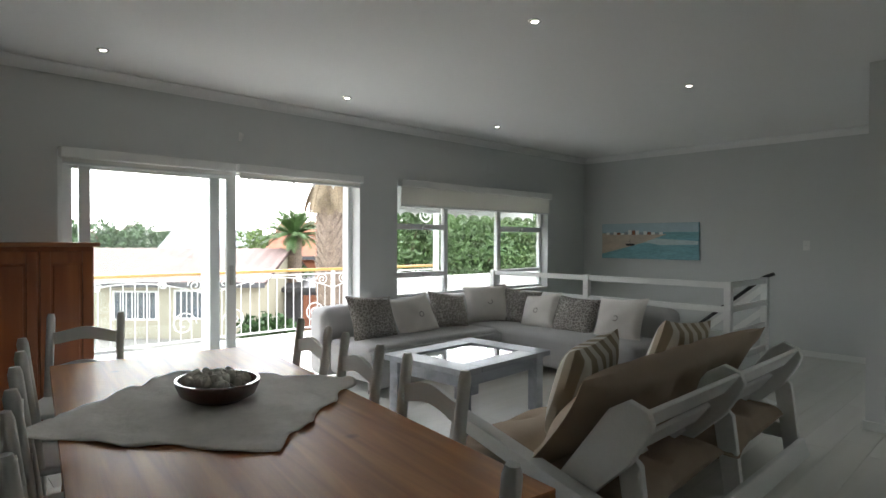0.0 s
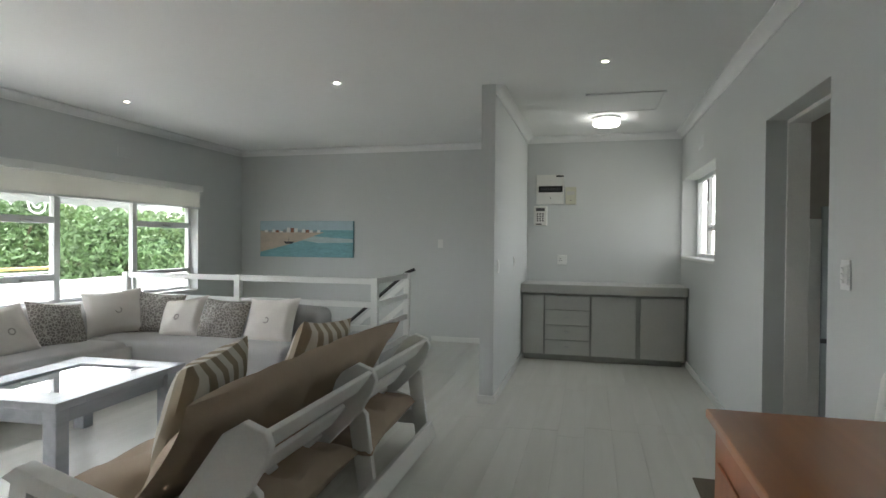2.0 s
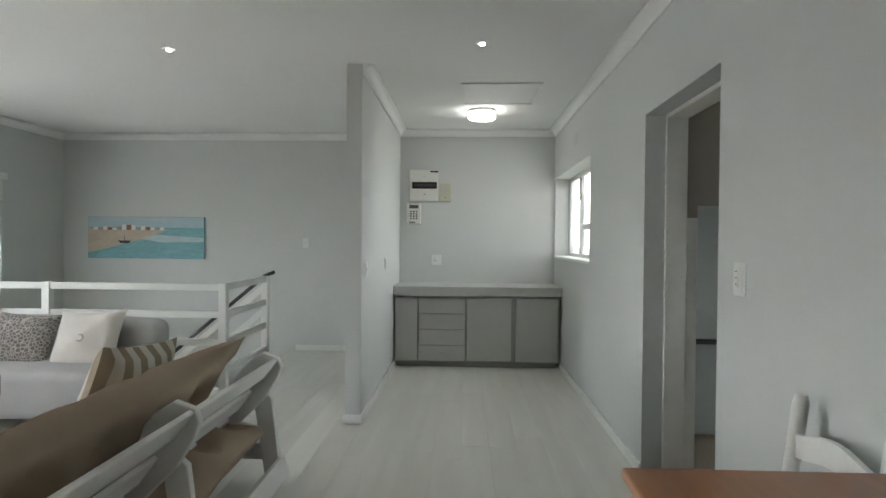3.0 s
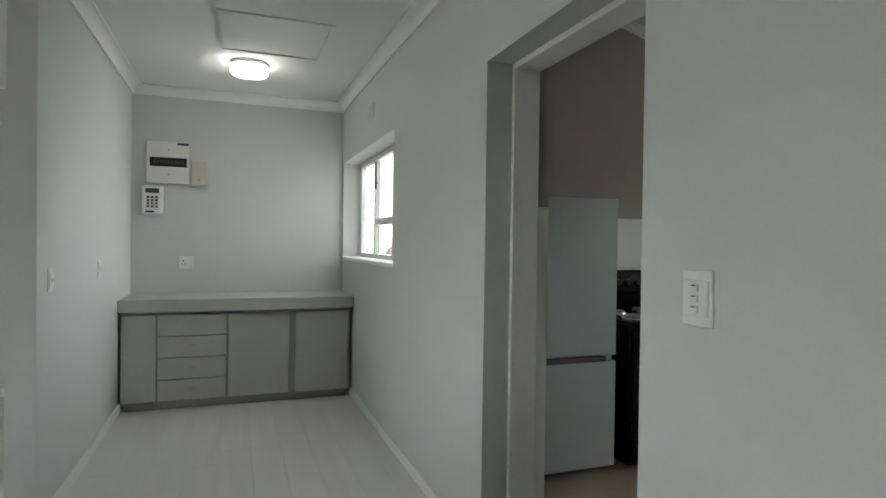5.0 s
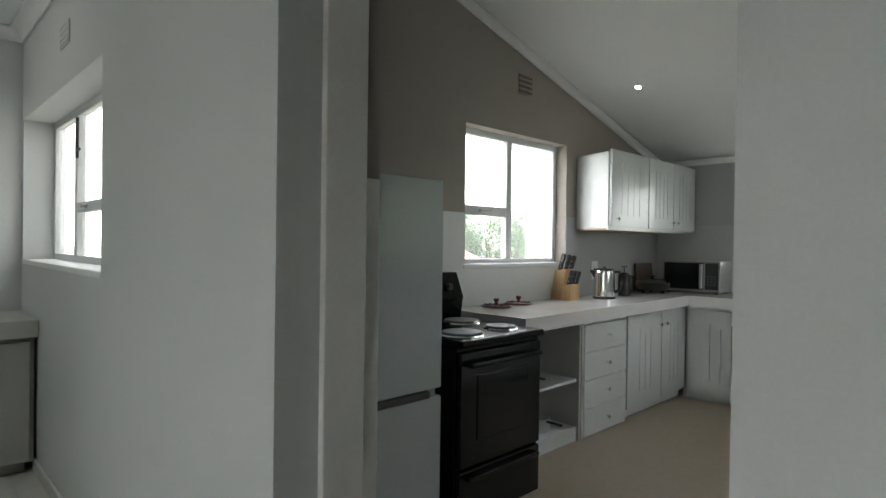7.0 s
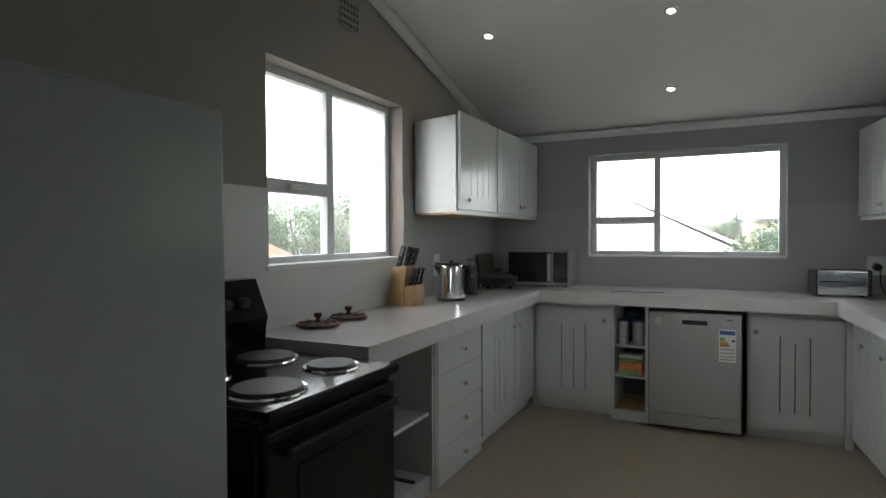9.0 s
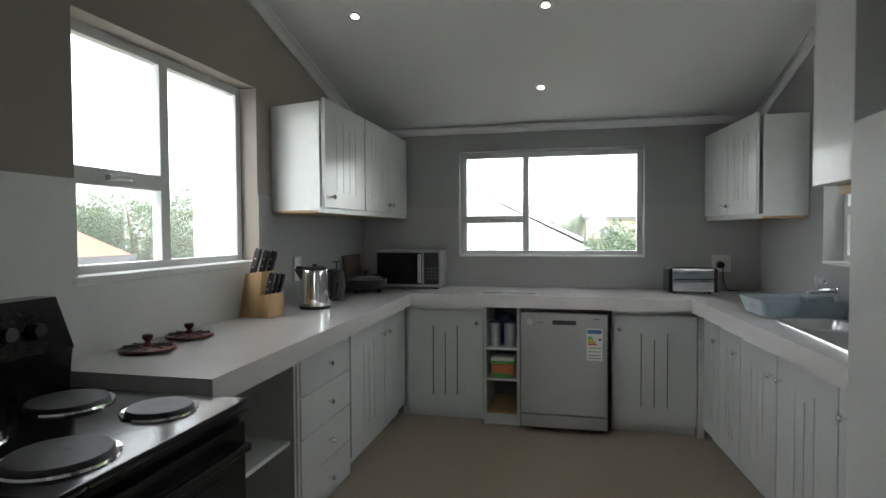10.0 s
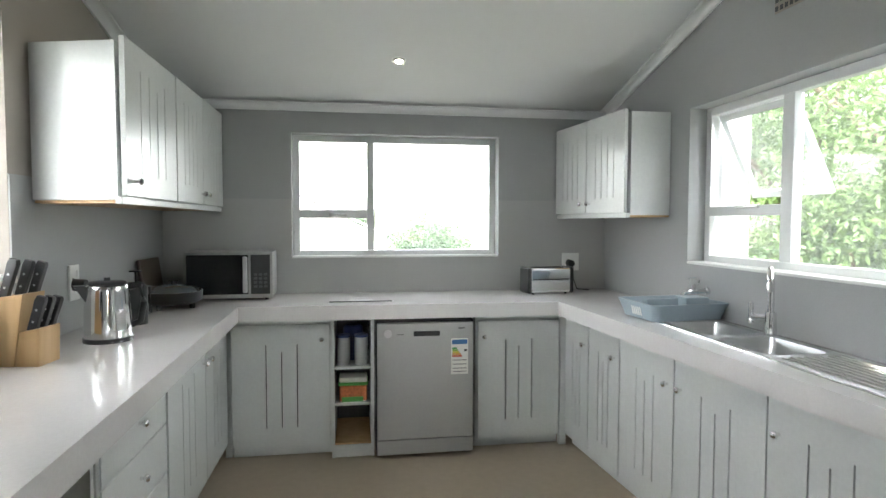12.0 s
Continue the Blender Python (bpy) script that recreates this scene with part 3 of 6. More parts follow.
def blind(name, m, w, drop):
    b = thing(name, m, "cream roller blind with white cassette, partly drawn", "roller blind")
    part("cassette", Shape().box(0, w, -0.09, -0.005, -0.08, 0.0, 0.01), M_WHITE, b)
    part("cloth", Shape().box(0.02, w - 0.02, -0.045, -0.041, -drop, -0.06), M_BLIND, b, "cream blind cloth")
    part("bottom_bar", Shape().box(0.02, w - 0.02, -0.055, -0.032, -drop - 0.022, -drop, 0.006), M_ALU, b)
    return b


blind("roller_blind", rz(WX, 4.195, 2.127, 90), 2.92, 0.29)
blind("roller_blind", rz(WX + 0.005, 0.86, 2.118, 90), 1.36, 0.11)
blind("roller_blind", rz(WX + 0.005, 2.25, 2.118, 90), 1.40, 0.11)

# ---- stairwell ----
s = Shape()
for k in range(14):
    s.box(-1.95 - 0.215 * (k + 1), -1.95 - 0.215 * k, 6.98, NY, -0.18 * (k + 1) - 0.16, -0.18 * (k + 1), 0.004)
solid("stair", s, M_TRIM, "white painted stairs going down", "stairs")
solid("wall_stair_inner", Shape().box(WX, -1.95, 6.90, 6.98, -2.9, -0.2), M_WALL, "painted wall under the stair rail", "wall")
solid("floor_stairwell", Shape().box(WX, -1.0, 5.88, NY, -3.0, -2.9), M_SUB, "dark floor at the foot of the stairs", "floor")
solid("wall_stair_end", Shape().box(-1.95, -1.90, 5.88, NY, -2.9, -0.2), M_WALL, "painted wall under the landing", "wall")
rail = thing("stair_railing", pose(0, 5.85, 0), "white painted timber balustrade round the stairwell", "railing")
for x in (-4.925, -3.46, -1.87):
    part("post", Shape().box(x - 0.035, x + 0.035, -0.035, 0.035, 0, 1.02, 0.006), M_WHITE, rail)
for z in (0.985, 0.745, 0.50, 0.25):
    part("rail", Shape().box(-4.89, -3.495, -0.02, 0.02, z - 0.03, z + 0.03, 0.005).box(-3.425, -1.905, -0.02, 0.02, z - 0.03, z + 0.03, 0.005), M_WHITE, rail)
    part("rail", Shape().box(-1.89, -1.85, 0.035, 1.02, z - 0.03, z + 0.03, 0.005), M_WHITE, rail)
part("post", Shape().box(-1.905, -1.835, 1.02, 1.09, 0, 1.02, 0.006), M_WHITE, rail)
for dz in (0.0, -0.25):
    part("sloping_rail", Shape().slab([(-1.90, 0.93 + dz), (-4.9, -1.58 + dz), (-4.9, -1.66 + dz), (-1.90, 0.85 + dz)], "y", 1.03, 1.07), M_WHITE, rail)
hr = thing("handrail", pose(-1.8, 6.98, 1.0), "dark timber handrail sloping down the stairs", "handrail")
part("bar", Shape().tube([(0.0, 0, 0.06), (-0.10, 0, 0.02), (-3.0, 0, -2.42)], 0.02, 10), M_BLACKP, hr)
part("bracket", Shape().box(-0.12, -0.09, -0.03, 0.01, -0.03, 0.0), M_BLACKP, hr)

# ---- alcove ----
cab = thing("base_cabinet", pose(-0.53, 7.24, 0), "grey painted alcove cupboard with four drawers", "cabinet")
# body coloured darker than the doors: the shade in their gaps is painted in
part("body", Shape().box(0.0, 1.84, 0.03, 0.59, 0.06, 0.80, 0.003).box(0.02, 1.80, 0.06, 0.59, 0.0, 0.06), mat("carcass_gap_shade", (0.36, 0.36, 0.34), 0.5), cab)
for x0, x1 in ((0.0, 0.255), (0.80, 1.30), (1.345, 1.815)):
    part("door", Shape().box(x0 + 0.006, x1, 0.008, 0.03, 0.075, 0.775, 0.004), M_CAB, cab)
for k in range(4):
    z = 0.075 + 0.177 * k
    dr = part("drawer", Shape().box(0.27, 0.785, 0.008, 0.03, z, z + 0.168, 0.004), M_CAB, cab)
    part("handle", Shape().box(0.50, 0.555, -0.004, 0.010, z + 0.083, z + 0.10, 0.003), M_STEEL, dr, "small recessed steel pull")
wt = solid("worktop", Shape().box(-0.543, EX - 0.003, 7.21, AY, 0.803, 0.905, 0.006), M_ALCTOP, "thick grey painted worktop on the alcove cupboard", "worktop", "")
board = thing("distribution_board", pose(-0.425, AY, 1.89), "white electrical distribution board with black breakers", "fuse box")
part("box", Shape().box(0, 0.345, -0.045, 0, 0, 0.375, 0.006), M_PLAST, board)
part("breaker_window", Shape().box(0.03, 0.33, -0.052, -0.044, 0.15, 0.23, 0.003), M_BLACKP, board, "black breaker strip")
for k in range(9):
    part("breaker", Shape().box(0.06 + 0.028 * k, 0.08 + 0.028 * k, -0.06, -0.051, 0.175, 0.205, 0.002), M_IRON, board)
part("label_strip", Shape().box(0.25, 0.345, -0.048, -0.044, 0.345, 0.365), M_BLACKP, board)
for z in (0.08, 0.30):
    part("screw", Shape().cyl((0.18, -0.045, z), 0.008, 0.006, axis="y"), M_IRON, board)
meter = thing("prepaid_meter", pose(-0.455, AY, 1.615), "white prepaid electricity meter with keypad", "meter")
part("case", Shape().box(0, 0.17, -0.06, 0, 0, 0.25, 0.012), M_PLAST, meter)
part("display", Shape().box(0.03, 0.14, -0.064, -0.058, 0.185, 0.225), M_IRON, meter)
for i in range(3):
    for j in range(4):
        part("key", Shape().box(0.04 + 0.034 * i, 0.06 + 0.034 * i, -0.065, -0.058, 0.055 + 0.028 * j, 0.073 + 0.028 * j, 0.002), M_IRON, meter)
part("foot_bar", Shape().box(0.03, 0.10, -0.063, -0.058, 0.012, 0.026), M_BLACKP, meter)
sm = thing("junction_box", pose(-0.06, AY, 1.885), "small cream plastic junction box", "junction box")
part("box", Shape().box(0, 0.135, -0.035, 0, 0, 0.22, 0.008), mat("cream_plastic", (0.55, 0.55, 0.44), 0.4, bump=0), sm)
part("stripe", Shape().box(0.02, 0.115, -0.038, -0.034, 0.12, 0.165), M_CAB, sm)
part("screw", Shape().cyl((0.068, -0.041, 0.05), 0.007, 0.006, axis="y"), M_IRON, sm)


def socket(m, w=0.13, h=0.13, plug=False):
    so = thing("wall_socket", m, "white plastic wall socket" + (" with a black plug" if plug else ""), "socket")
    part("plate", Shape().box(-w / 2, w / 2, -0.012, 0, -h / 2, h / 2, 0.005), M_WHITE, so)
    part("rocker", Shape().box(w * 0.12, w * 0.3, -0.018, -0.011, h * 0.15, h * 0.34, 0.002), M_WHITE, so)
    part("pin_holes", Shape().cyl((-0.02, -0.014, 0.015), 0.006, 0.004, axis="y", seg=10).cyl((-0.033, -0.014, -0.012), 0.005, 0.004, axis="y", seg=10).cyl((-0.007, -0.014, -0.012), 0.005, 0.004, axis="y", seg=10), M_DARK, so)
    if plug:
        part("plug", Shape().cyl((-0.01, -0.062, -0.01), 0.024, 0.05, 0.028, axis="y", seg=14), M_BLACKP, so, "black plug")
    return so


socket(pose(-0.095, AY, 1.18), 0.12, 0.12)


def switch(m, w, h, n, label):
    so = thing("light_switch", m, label, "light switch")
    part("plate", Shape().box(-w / 2, w / 2, -0.008, 0, -h / 2, h / 2, 0.004), M_WHITE, so)
    part("insert", Shape().box(-w * 0.40, w * 0.40, -0.013, -0.007, -h * 0.32, h * 0.32, 0.002), M_WHITE, so)
    for k in range(n):
        z = (k - (n - 1) / 2) * h * 0.19
        r = part("rocker", Shape().box(-0.011, 0.011, -0.019, -0.012, z - 0.0095, z + 0.0095, 0.004), M_WHITE, so)
        part("mark", Shape().box(-0.006, 0.006, -0.0205, -0.0185, z + 0.004, z + 0.0065), M_IRON, r)
    return so


switch(rz(EX, 3.182, 1.269, -90), 0.092, 0.132, 3, "white three-gang light switch beside the doorway")
switch(rz(-0.545, 5.446, 1.18, 90), 0.075, 0.12, 1, "white light switch on the stub wall")
switch(rz(-0.545, 6.54, 1.18, 90), 0.06, 0.12, 1, "white light switch on the stub wall")
switch(pose(-1.78, NY, 1.37), 0.075, 0.12, 1, "white blank plate on the stairwell wall")

lamp = thing("ceiling_light", pose(0.41, 6.8, CZ), "round white flush ceiling light, switched on", "ceiling light")
part("base", Shape().lathe((0, 0, 0), [(0.0, -0.001), (0.142, -0.001), (0.146, -0.02), (0.138, -0.03), (0.0, -0.03)], 32), M_WHITE, lamp)
part("diffuser", Shape().lathe((0, 0, -0.03), [(0.136, 0), (0.139, -0.045), (0.128, -0.06), (0.0, -0.064)], 32), M_LAMPW, lamp, "glowing opal diffuser")
h = thing("ceiling_hatch", pose(0.55, 6.14, CZ), "white painted loft hatch in the ceiling", "hatch")
part("panel", Shape().box(-0.325, 0.325, -0.345, 0.345, -0.006, -0.001, 0.002), M_CEIL, h)
for b in ((-0.35, 0.35, -0.37, -0.349), (-0.35, 0.35, 0.349, 0.37), (-0.35, -0.329, -0.349, 0.349), (0.329, 0.35, -0.349, 0.349)):
    part("frame", Shape().box(b[0], b[1], b[2], b[3], -0.012, -0.001), M_CEIL, h)

dl = thing("downlight", pose(0.35, 4.81, CZ), "small recessed downlight, switched on", "downlight", "lounge downlights")
part("ring", Shape().lathe((0, 0, 0), [(0.020, -0.002), (0.040, -0.001), (0.040, -0.006), (0.032, -0.010), (0.020, -0.006)], 24), M_STEEL, dl)
part("bulb", Shape().lathe((0, 0, 0), [(0.0, -0.005), (0.022, -0.005), (0.022, -0.002)], 20), M_LAMP, dl)
for x, y in ((-1.87, 4.91), (-4.19, 5.07), (-4.28, 3.04), (-1.906, 2.805), (-4.35, 1.03), (0.35, 1.2)):
    copy_thing(dl, pose(x, y, CZ))
slope = math.degrees(math.atan(0.27))
for x, y in ((5.84, 4.32), (4.93, 5.33), (4.98, 4.25)):
    c = copy_thing(dl, pose(x, y, kz(x), 0, slope, 0))
    tagged(c, group="kitchen downlights")


def vent(m, w, h, label="white plaster air vent"):
    v = thing("air_vent", m, label, "vent")
    part("frame", Shape().box(-w / 2, w / 2, -0.006, 0, -h / 2, h / 2, 0.002), M_WALL if "brick" not in label else M_TAUPE, v)
    nx, nz = 6, 4
    for i in range(nx):
        for j in range(nz):
            x, z = -w / 2 + w * (i + 0.5) / nx, -h / 2 + h * (j + 0.5) / nz
            part("slot", Shape().box(x - w / nx * 0.3, x + w / nx * 0.3, -0.008, -0.005, z - h / nz * 0.28, z + h / nz * 0.28), M_IRON if "brick" in label else M_WALL, v, smooth=False)
    return v


vent(pose(4.145, KL, 2.60), 0.17, 0.15, "perforated air brick painted like the wall")
vent(pose(4.61, KR, 2.43, 0, 0, 180), 0.17, 0.15, "perforated air brick painted like the wall")
vent(rz(WX, 5.85, 2.40, 90), 0.22, 0.13)
vent(rz(EX, 6.6, 2.42, -90), 0.2, 0.12)
hk = single("wall_hook", Shape().box(-0.015, 0.015, -0.01, 0, -0.04, 0.04, 0.003).tube([(0, -0.01, -0.01), (0, -0.05, -0.02), (0, -0.06, 0.02)], 0.007), M_WHITE, rz(WX, 2.3, 2.38, 90), "white hook on the wall over the doors", "hook")

# ---- painting ----
pa = thing("painting", pose(-3.845, NY, 1.422), "seascape canvas with beach, boats and pale houses", "painting")
part("canvas", Shape().box(-0.76, 0.76, -0.035, 0, -0.27, 0.265, 0.003), mat("sea_paint", (0.20, 0.42, 0.48), 0.7, var=0.25, scale=3, fine=18, stretch=(1, 1, 5)), pa, "turquoise sea")
part("sky_strip", Shape().box(-0.755, 0.755, -0.037, -0.034, 0.13, 0.262), mat("sky_paint", (0.42, 0.55, 0.60), 0.7, var=0.12, scale=4), pa, "pale blue sky")
part("beach", Shape().slab([(-0.755, -0.20), (-0.755, 0.12), (0.30, 0.10), (0.12, 0.04), (-0.05, -0.02), (-0.35, -0.10)], "y", -0.039, -0.034), mat("sand_paint", (0.55, 0.46, 0.37), 0.7, var=0.2, scale=8), pa, "sandy beach")
part("surf", Shape().slab([(-0.05, -0.02), (0.12, 0.04), (0.755, 0.0), (0.755, -0.05), (0.2, -0.06)], "y", -0.038, -0.034), mat("surf_paint", (0.50, 0.62, 0.62), 0.7, var=0.2, scale=12, stretch=(1, 1, 5)), pa)
rnd = random.Random(4)
for k in range(15):
    x = -0.68 + 0.062 * k
    hh = rnd.uniform(0.02, 0.07)
    part("house", Shape().box(x, x + 0.052, -0.041, -0.036, 0.095, 0.10 + hh), (M_WHITE, M_ROOFG, M_WHITE, M_TERRA)[k % 4], pa)
part("boat", Shape().slab([(-0.36, -0.04), (-0.33, -0.075), (-0.22, -0.075), (-0.19, -0.04)], "y", -0.042, -0.038).box(-0.28, -0.275, -0.042, -0.038, -0.04, 0.03), M_BLACKP, pa, "dark boat")


# ---- lounge ----
def soft_box(s, x0, x1, y0, y1, z0, z1, r=0.06, crown=0.02):
    """A padded block with rounded edges and a slightly crowned, uneven top."""
    b = Shape()
    b.box(x0, x1, y0, y1, z0, z1, r, 4)
    bmesh.ops.subdivide_edges(b.bm, edges=[e for e in b.bm.edges if e.calc_length() > 0.25], cuts=7, use_grid_fill=True)
    for v in b.bm.verts:
        p = v.co
        f = 0.012 * noise.noise(p * 3.1) + 0.006 * noise.noise(p * 9.0)
        if p.z > (z0 + z1) / 2:
            u, w = (p.x - x0) / (x1 - x0) * 2 - 1, (p.y - y0) / (y1 - y0) * 2 - 1
            v.co.z += crown * (1 - u * u) * (1 - w * w)
        v.co += Vector((f, -f, f))
    me = bpy.data.meshes.new("tmp")
    b.bm.to_mesh(me)
    b.bm.free()
    s.bm.from_mesh(me)
    bpy.data.meshes.remove(me)
    return s


sofa = thing("corner_sofa", pose(-3.7, 4.8, 0), "L-shaped corner sofa under a grey fabric throw", "sofa")


def sp(name, b, r, crown=0.02, label=""):
    part(name, soft_box(Shape(), b[0] + 3.7, b[1] + 3.7, b[2] - 4.8, b[3] - 4.8, b[4], b[5], r, crown), M_GREYC, sofa, label)


sp("seat", (-4.62, -3.92, 3.05, 4.82, 0.10, 0.44), 0.06)
sp("seat", (-4.62, -2.33, 4.83, 5.50, 0.10, 0.44), 0.06)
sp("backrest", (-4.90, -4.60, 2.98, 5.75, 0.06, 0.74), 0.09)
sp("backrest", (-4.58, -2.28, 5.46, 5.77, 0.06, 0.73), 0.09)
sp("throw", (-3.95, -3.90, 3.04, 4.84, 0.05, 0.40), 0.02, 0)
for x, y in ((-4.8, 3.1), (-4.0, 3.12), (-4.8, 5.6), (-2.4, 5.6), (-2.4, 4.95)):
    part("foot", Shape().cyl((x + 3.7, y - 4.8, 0), 0.03, 0.11), M_BLACKP, sofa)


def cushion(x, y, z, yaw, lean, w, material, label, seed, h=None, t=0.20, roll=0):
    m = pose(x, y, z) @ Matrix.Rotation(radians(yaw), 4, "Z") @ Matrix.Rotation(radians(lean), 4, "X") @ Matrix.Rotation(radians(roll), 4, "Y")
    return single("cushion", Shape().pillow(w, h or w, t, seed=seed), material, m, label, "cushion", "scatter cushions")


LP, LL = "scatter cushion with a dark mottled print on cream", "cream linen scatter cushion with a faint motif"
for k, (x, y, yaw, mt, lb, w) in enumerate(((-4.40, 3.43, 90, M_PRINT, LP, 0.47), (-4.40, 3.98, 84, M_LINEN, LL, 0.46), (-4.42, 4.52, 88, M_PRINT, LP, 0.45),
                                            (-4.36, 5.10, 50, M_LINEN, LL, 0.46), (-4.10, 5.34, 20, M_PRINT, LP, 0.46), (-3.70, 5.27, -6, M_LINEN, LL, 0.44), (-3.26, 5.29, 4, M_PRINT, LP, 0.45), (-2.73, 5.30, -4, M_LINEN, LL, 0.48))):
    c = cushion(x, y, (0.63, 0.60, 0.60, 0.66, 0.625, 0.60, 0.59, 0.605)[k], yaw, -27, w + 0.085, mt, lb, k, h=w + 0.02, roll=(4, -8, 10, -5, 6, -10, 3, -4)[k])
    if mt is M_LINEN:
        part("motif", Shape().lathe((0, 0, 0), [(0.02, 0), (0.032, 0.002), (0.032, 0.004), (0.02, 0.004)], 18), mat("faded_print", (0.38, 0.36, 0.33), 0.9), c).matrix_local = Matrix.Translation((0.02, -0.108, -0.02)) @ Matrix.Rotation(radians(90), 4, "X")

ct = thing("coffee_table", pose(-3.0, 3.36, 0, 0, 0, 3), "grey-washed wooden coffee table with inset dark glass", "coffee table")
hx, hy = 0.44, 0.55
for n, b in (("top_board", (-hx, hx, -hy, -hy + 0.2)), ("top_board", (-hx, hx, hy - 0.2, hy)), ("top_board", (-hx, -hx + 0.18, -hy + 0.203, hy - 0.203)), ("top_board", (hx - 0.18, hx, -hy + 0.203, hy - 0.203))):
    part(n, Shape().box(b[0], b[1], b[2], b[3], 0.455, 0.50, 0.006), M_GWOOD, ct)
part("glass", Shape().box(-hx + 0.181, hx - 0.181, -hy + 0.204, hy - 0.204, 0.47, 0.488), M_TABLEGLASS, ct, "dark reflecting glass inset")
for sx in (-1, 1):
    part("apron", Shape().box(sx * (hx - 0.09) - 0.012, sx * (hx - 0.09) + 0.012, -hy + 0.12, hy - 0.12, 0.35, 0.455, 0.003), M_GWOOD, ct)
    part("apron", Shape().box(-hx + 0.12, hx - 0.12, sx * (hy - 0.09) - 0.012, sx * (hy - 0.09) + 0.012, 0.35, 0.455, 0.003), M_GWOOD, ct)
    for sy in (-1, 1):
        part("leg", Shape().box(sx * (hx - 0.09) - 0.045, sx * (hx - 0.09) + 0.045, sy * (hy - 0.09) - 0.045, sy * (hy - 0.09) + 0.045, 0, 0.455, 0.006), M_GWOOD, ct)

# slatted couch: faces -x, its back towards +x
fu = thing("slatted_couch", pose(-0.94, 3.17, 0), "white slatted timber couch with beige mattress cushions", "couch")
PLATE = [(-0.42, 0.20), (-0.31, 0.14), (0.05, 0.50), (0.125, 0.62), (0.145, 0.68), (0.125, 0.735), (0.04, 0.765), (-0.045, 0.715)]
LEG = [(-0.03, 0.47), (0.03, 0.53), (0.075, 0.49), (0.12, 0.11), (0.125, 0.05), (0.11, 0.012), (0.075, 0.0), (0.045, 0.012), (0.035, 0.06)]
for y in (-1.06, -0.06, 0.94):
    part("side_plate", Shape().slab(PLATE, "y", y, y + 0.045, 0.008), M_WHITE, fu)
    part("rear_leg", Shape().slab(LEG, "y", y + 0.047, y + 0.087, 0.008), M_WHITE, fu)
for y0, y1 in ((-1.06, -0.015), (-0.06, 0.985)):
    for t in (0.02, 0.40, 0.74):
        cx, cz = 0.085 - 0.38 * t, 0.685 - 0.48 * t
        m = Matrix.Translation((cx, (y0 + y1) / 2, cz)) @ Matrix.Rotation(radians(37), 4, "Y")
        part("slat", Shape().box(-0.012, 0.012, -(y1 - y0) / 2 + 0.046, (y1 - y0) / 2 - 0.046, -0.068, 0.068, 0.005, m=m), M_WHITE, fu)
part("floor_rail", Shape().box(-0.02, 0.02, -1.10, 1.0, -0.055, 0.055, 0.008, m=Matrix.Translation((0.148, 0, 0.10)) @ Matrix.Rotation(radians(-18), 4, "Y")), M_WHITE, fu)
part("seat_rail", Shape().box(-0.95, -0.91, -1.0, 1.0, 0.10, 0.20, 0.006), M_WHITE, fu)
part("seat_rail", Shape().box(-0.45, -0.41, -1.0, 1.0, 0.08, 0.18, 0.006), M_WHITE, fu)
for y in (-1.13, 1.015):
    part("armrest", Shape().slab([(-0.93, 0.50), (-0.86, 0.545), (-0.02, 0.33), (-0.05, 0.25), (-0.86, 0.475)], "y", y - 0.02, y + 0.065, 0.006), M_WHITE, fu)
    part("front_leg", Shape().slab([(-0.90, 0.51), (-0.82, 0.49), (-0.90, 0.0), (-1.0, 0.0)], "y", y, y + 0.045, 0.006), M_WHITE, fu)
    part("side_rail", Shape().box(-1.0, 0.10, y + 0.002, y + 0.043, 0.12, 0.22, 0.006), M_WHITE, fu)


def pad(w, l, t, nx, ny, seed):
    """A tufted mattress cushion lying flat, with dimples where it is buttoned."""
    s = Shape().pillow(w, l, t, n=28, seed=seed)
    for v in s.bm.verts:
        d = 1.0
        for i in range(nx):
            for j in range(ny):
                bx, bz = w * ((i + 0.5) / nx - 0.5), l * ((j + 0.5) / ny - 0.5)
                d -= 0.55 * math.exp(-((v.co.x - bx) ** 2 + (v.co.z - bz) ** 2) / 0.006)
        v.co.y *= max(d, 0.3)
    return s


for k, y in enumerate((2.60, 3.64)):
    ms = pose(-1.43, y, 0.285) @ Matrix.Rotation(radians(-90), 4, "X") @ Matrix.Rotation(radians(-4), 4, "Y")
    single("seat_cushion", pad(1.14, 1.08, 0.36, 3, 3, k), M_BEIGE, ms, "beige tufted canvas seat cushion on the couch", "cushion", "couch cushions")
mb = pose(-1.225, 3.09, 0.575) @ Matrix.Rotation(radians(-90), 4, "Z") @ Matrix.Rotation(radians(-36), 4, "X")
single("back_cushion", pad(2.20, 0.66, 0.29, 6, 2, 5), M_BEIGE, mb, "long beige tufted canvas back cushion leaning on slats", "cushion", "couch cushions")
for k, (x, y, yaw) in enumerate(((-1.37, 2.52, -80), (-1.35, 3.52, -98))):
    cushion(x, y, 0.68, yaw, -20, 0.52, M_STRIPE, "cream and taupe striped scatter cushion", 20 + k, t=0.24, roll=5 - 10 * k)

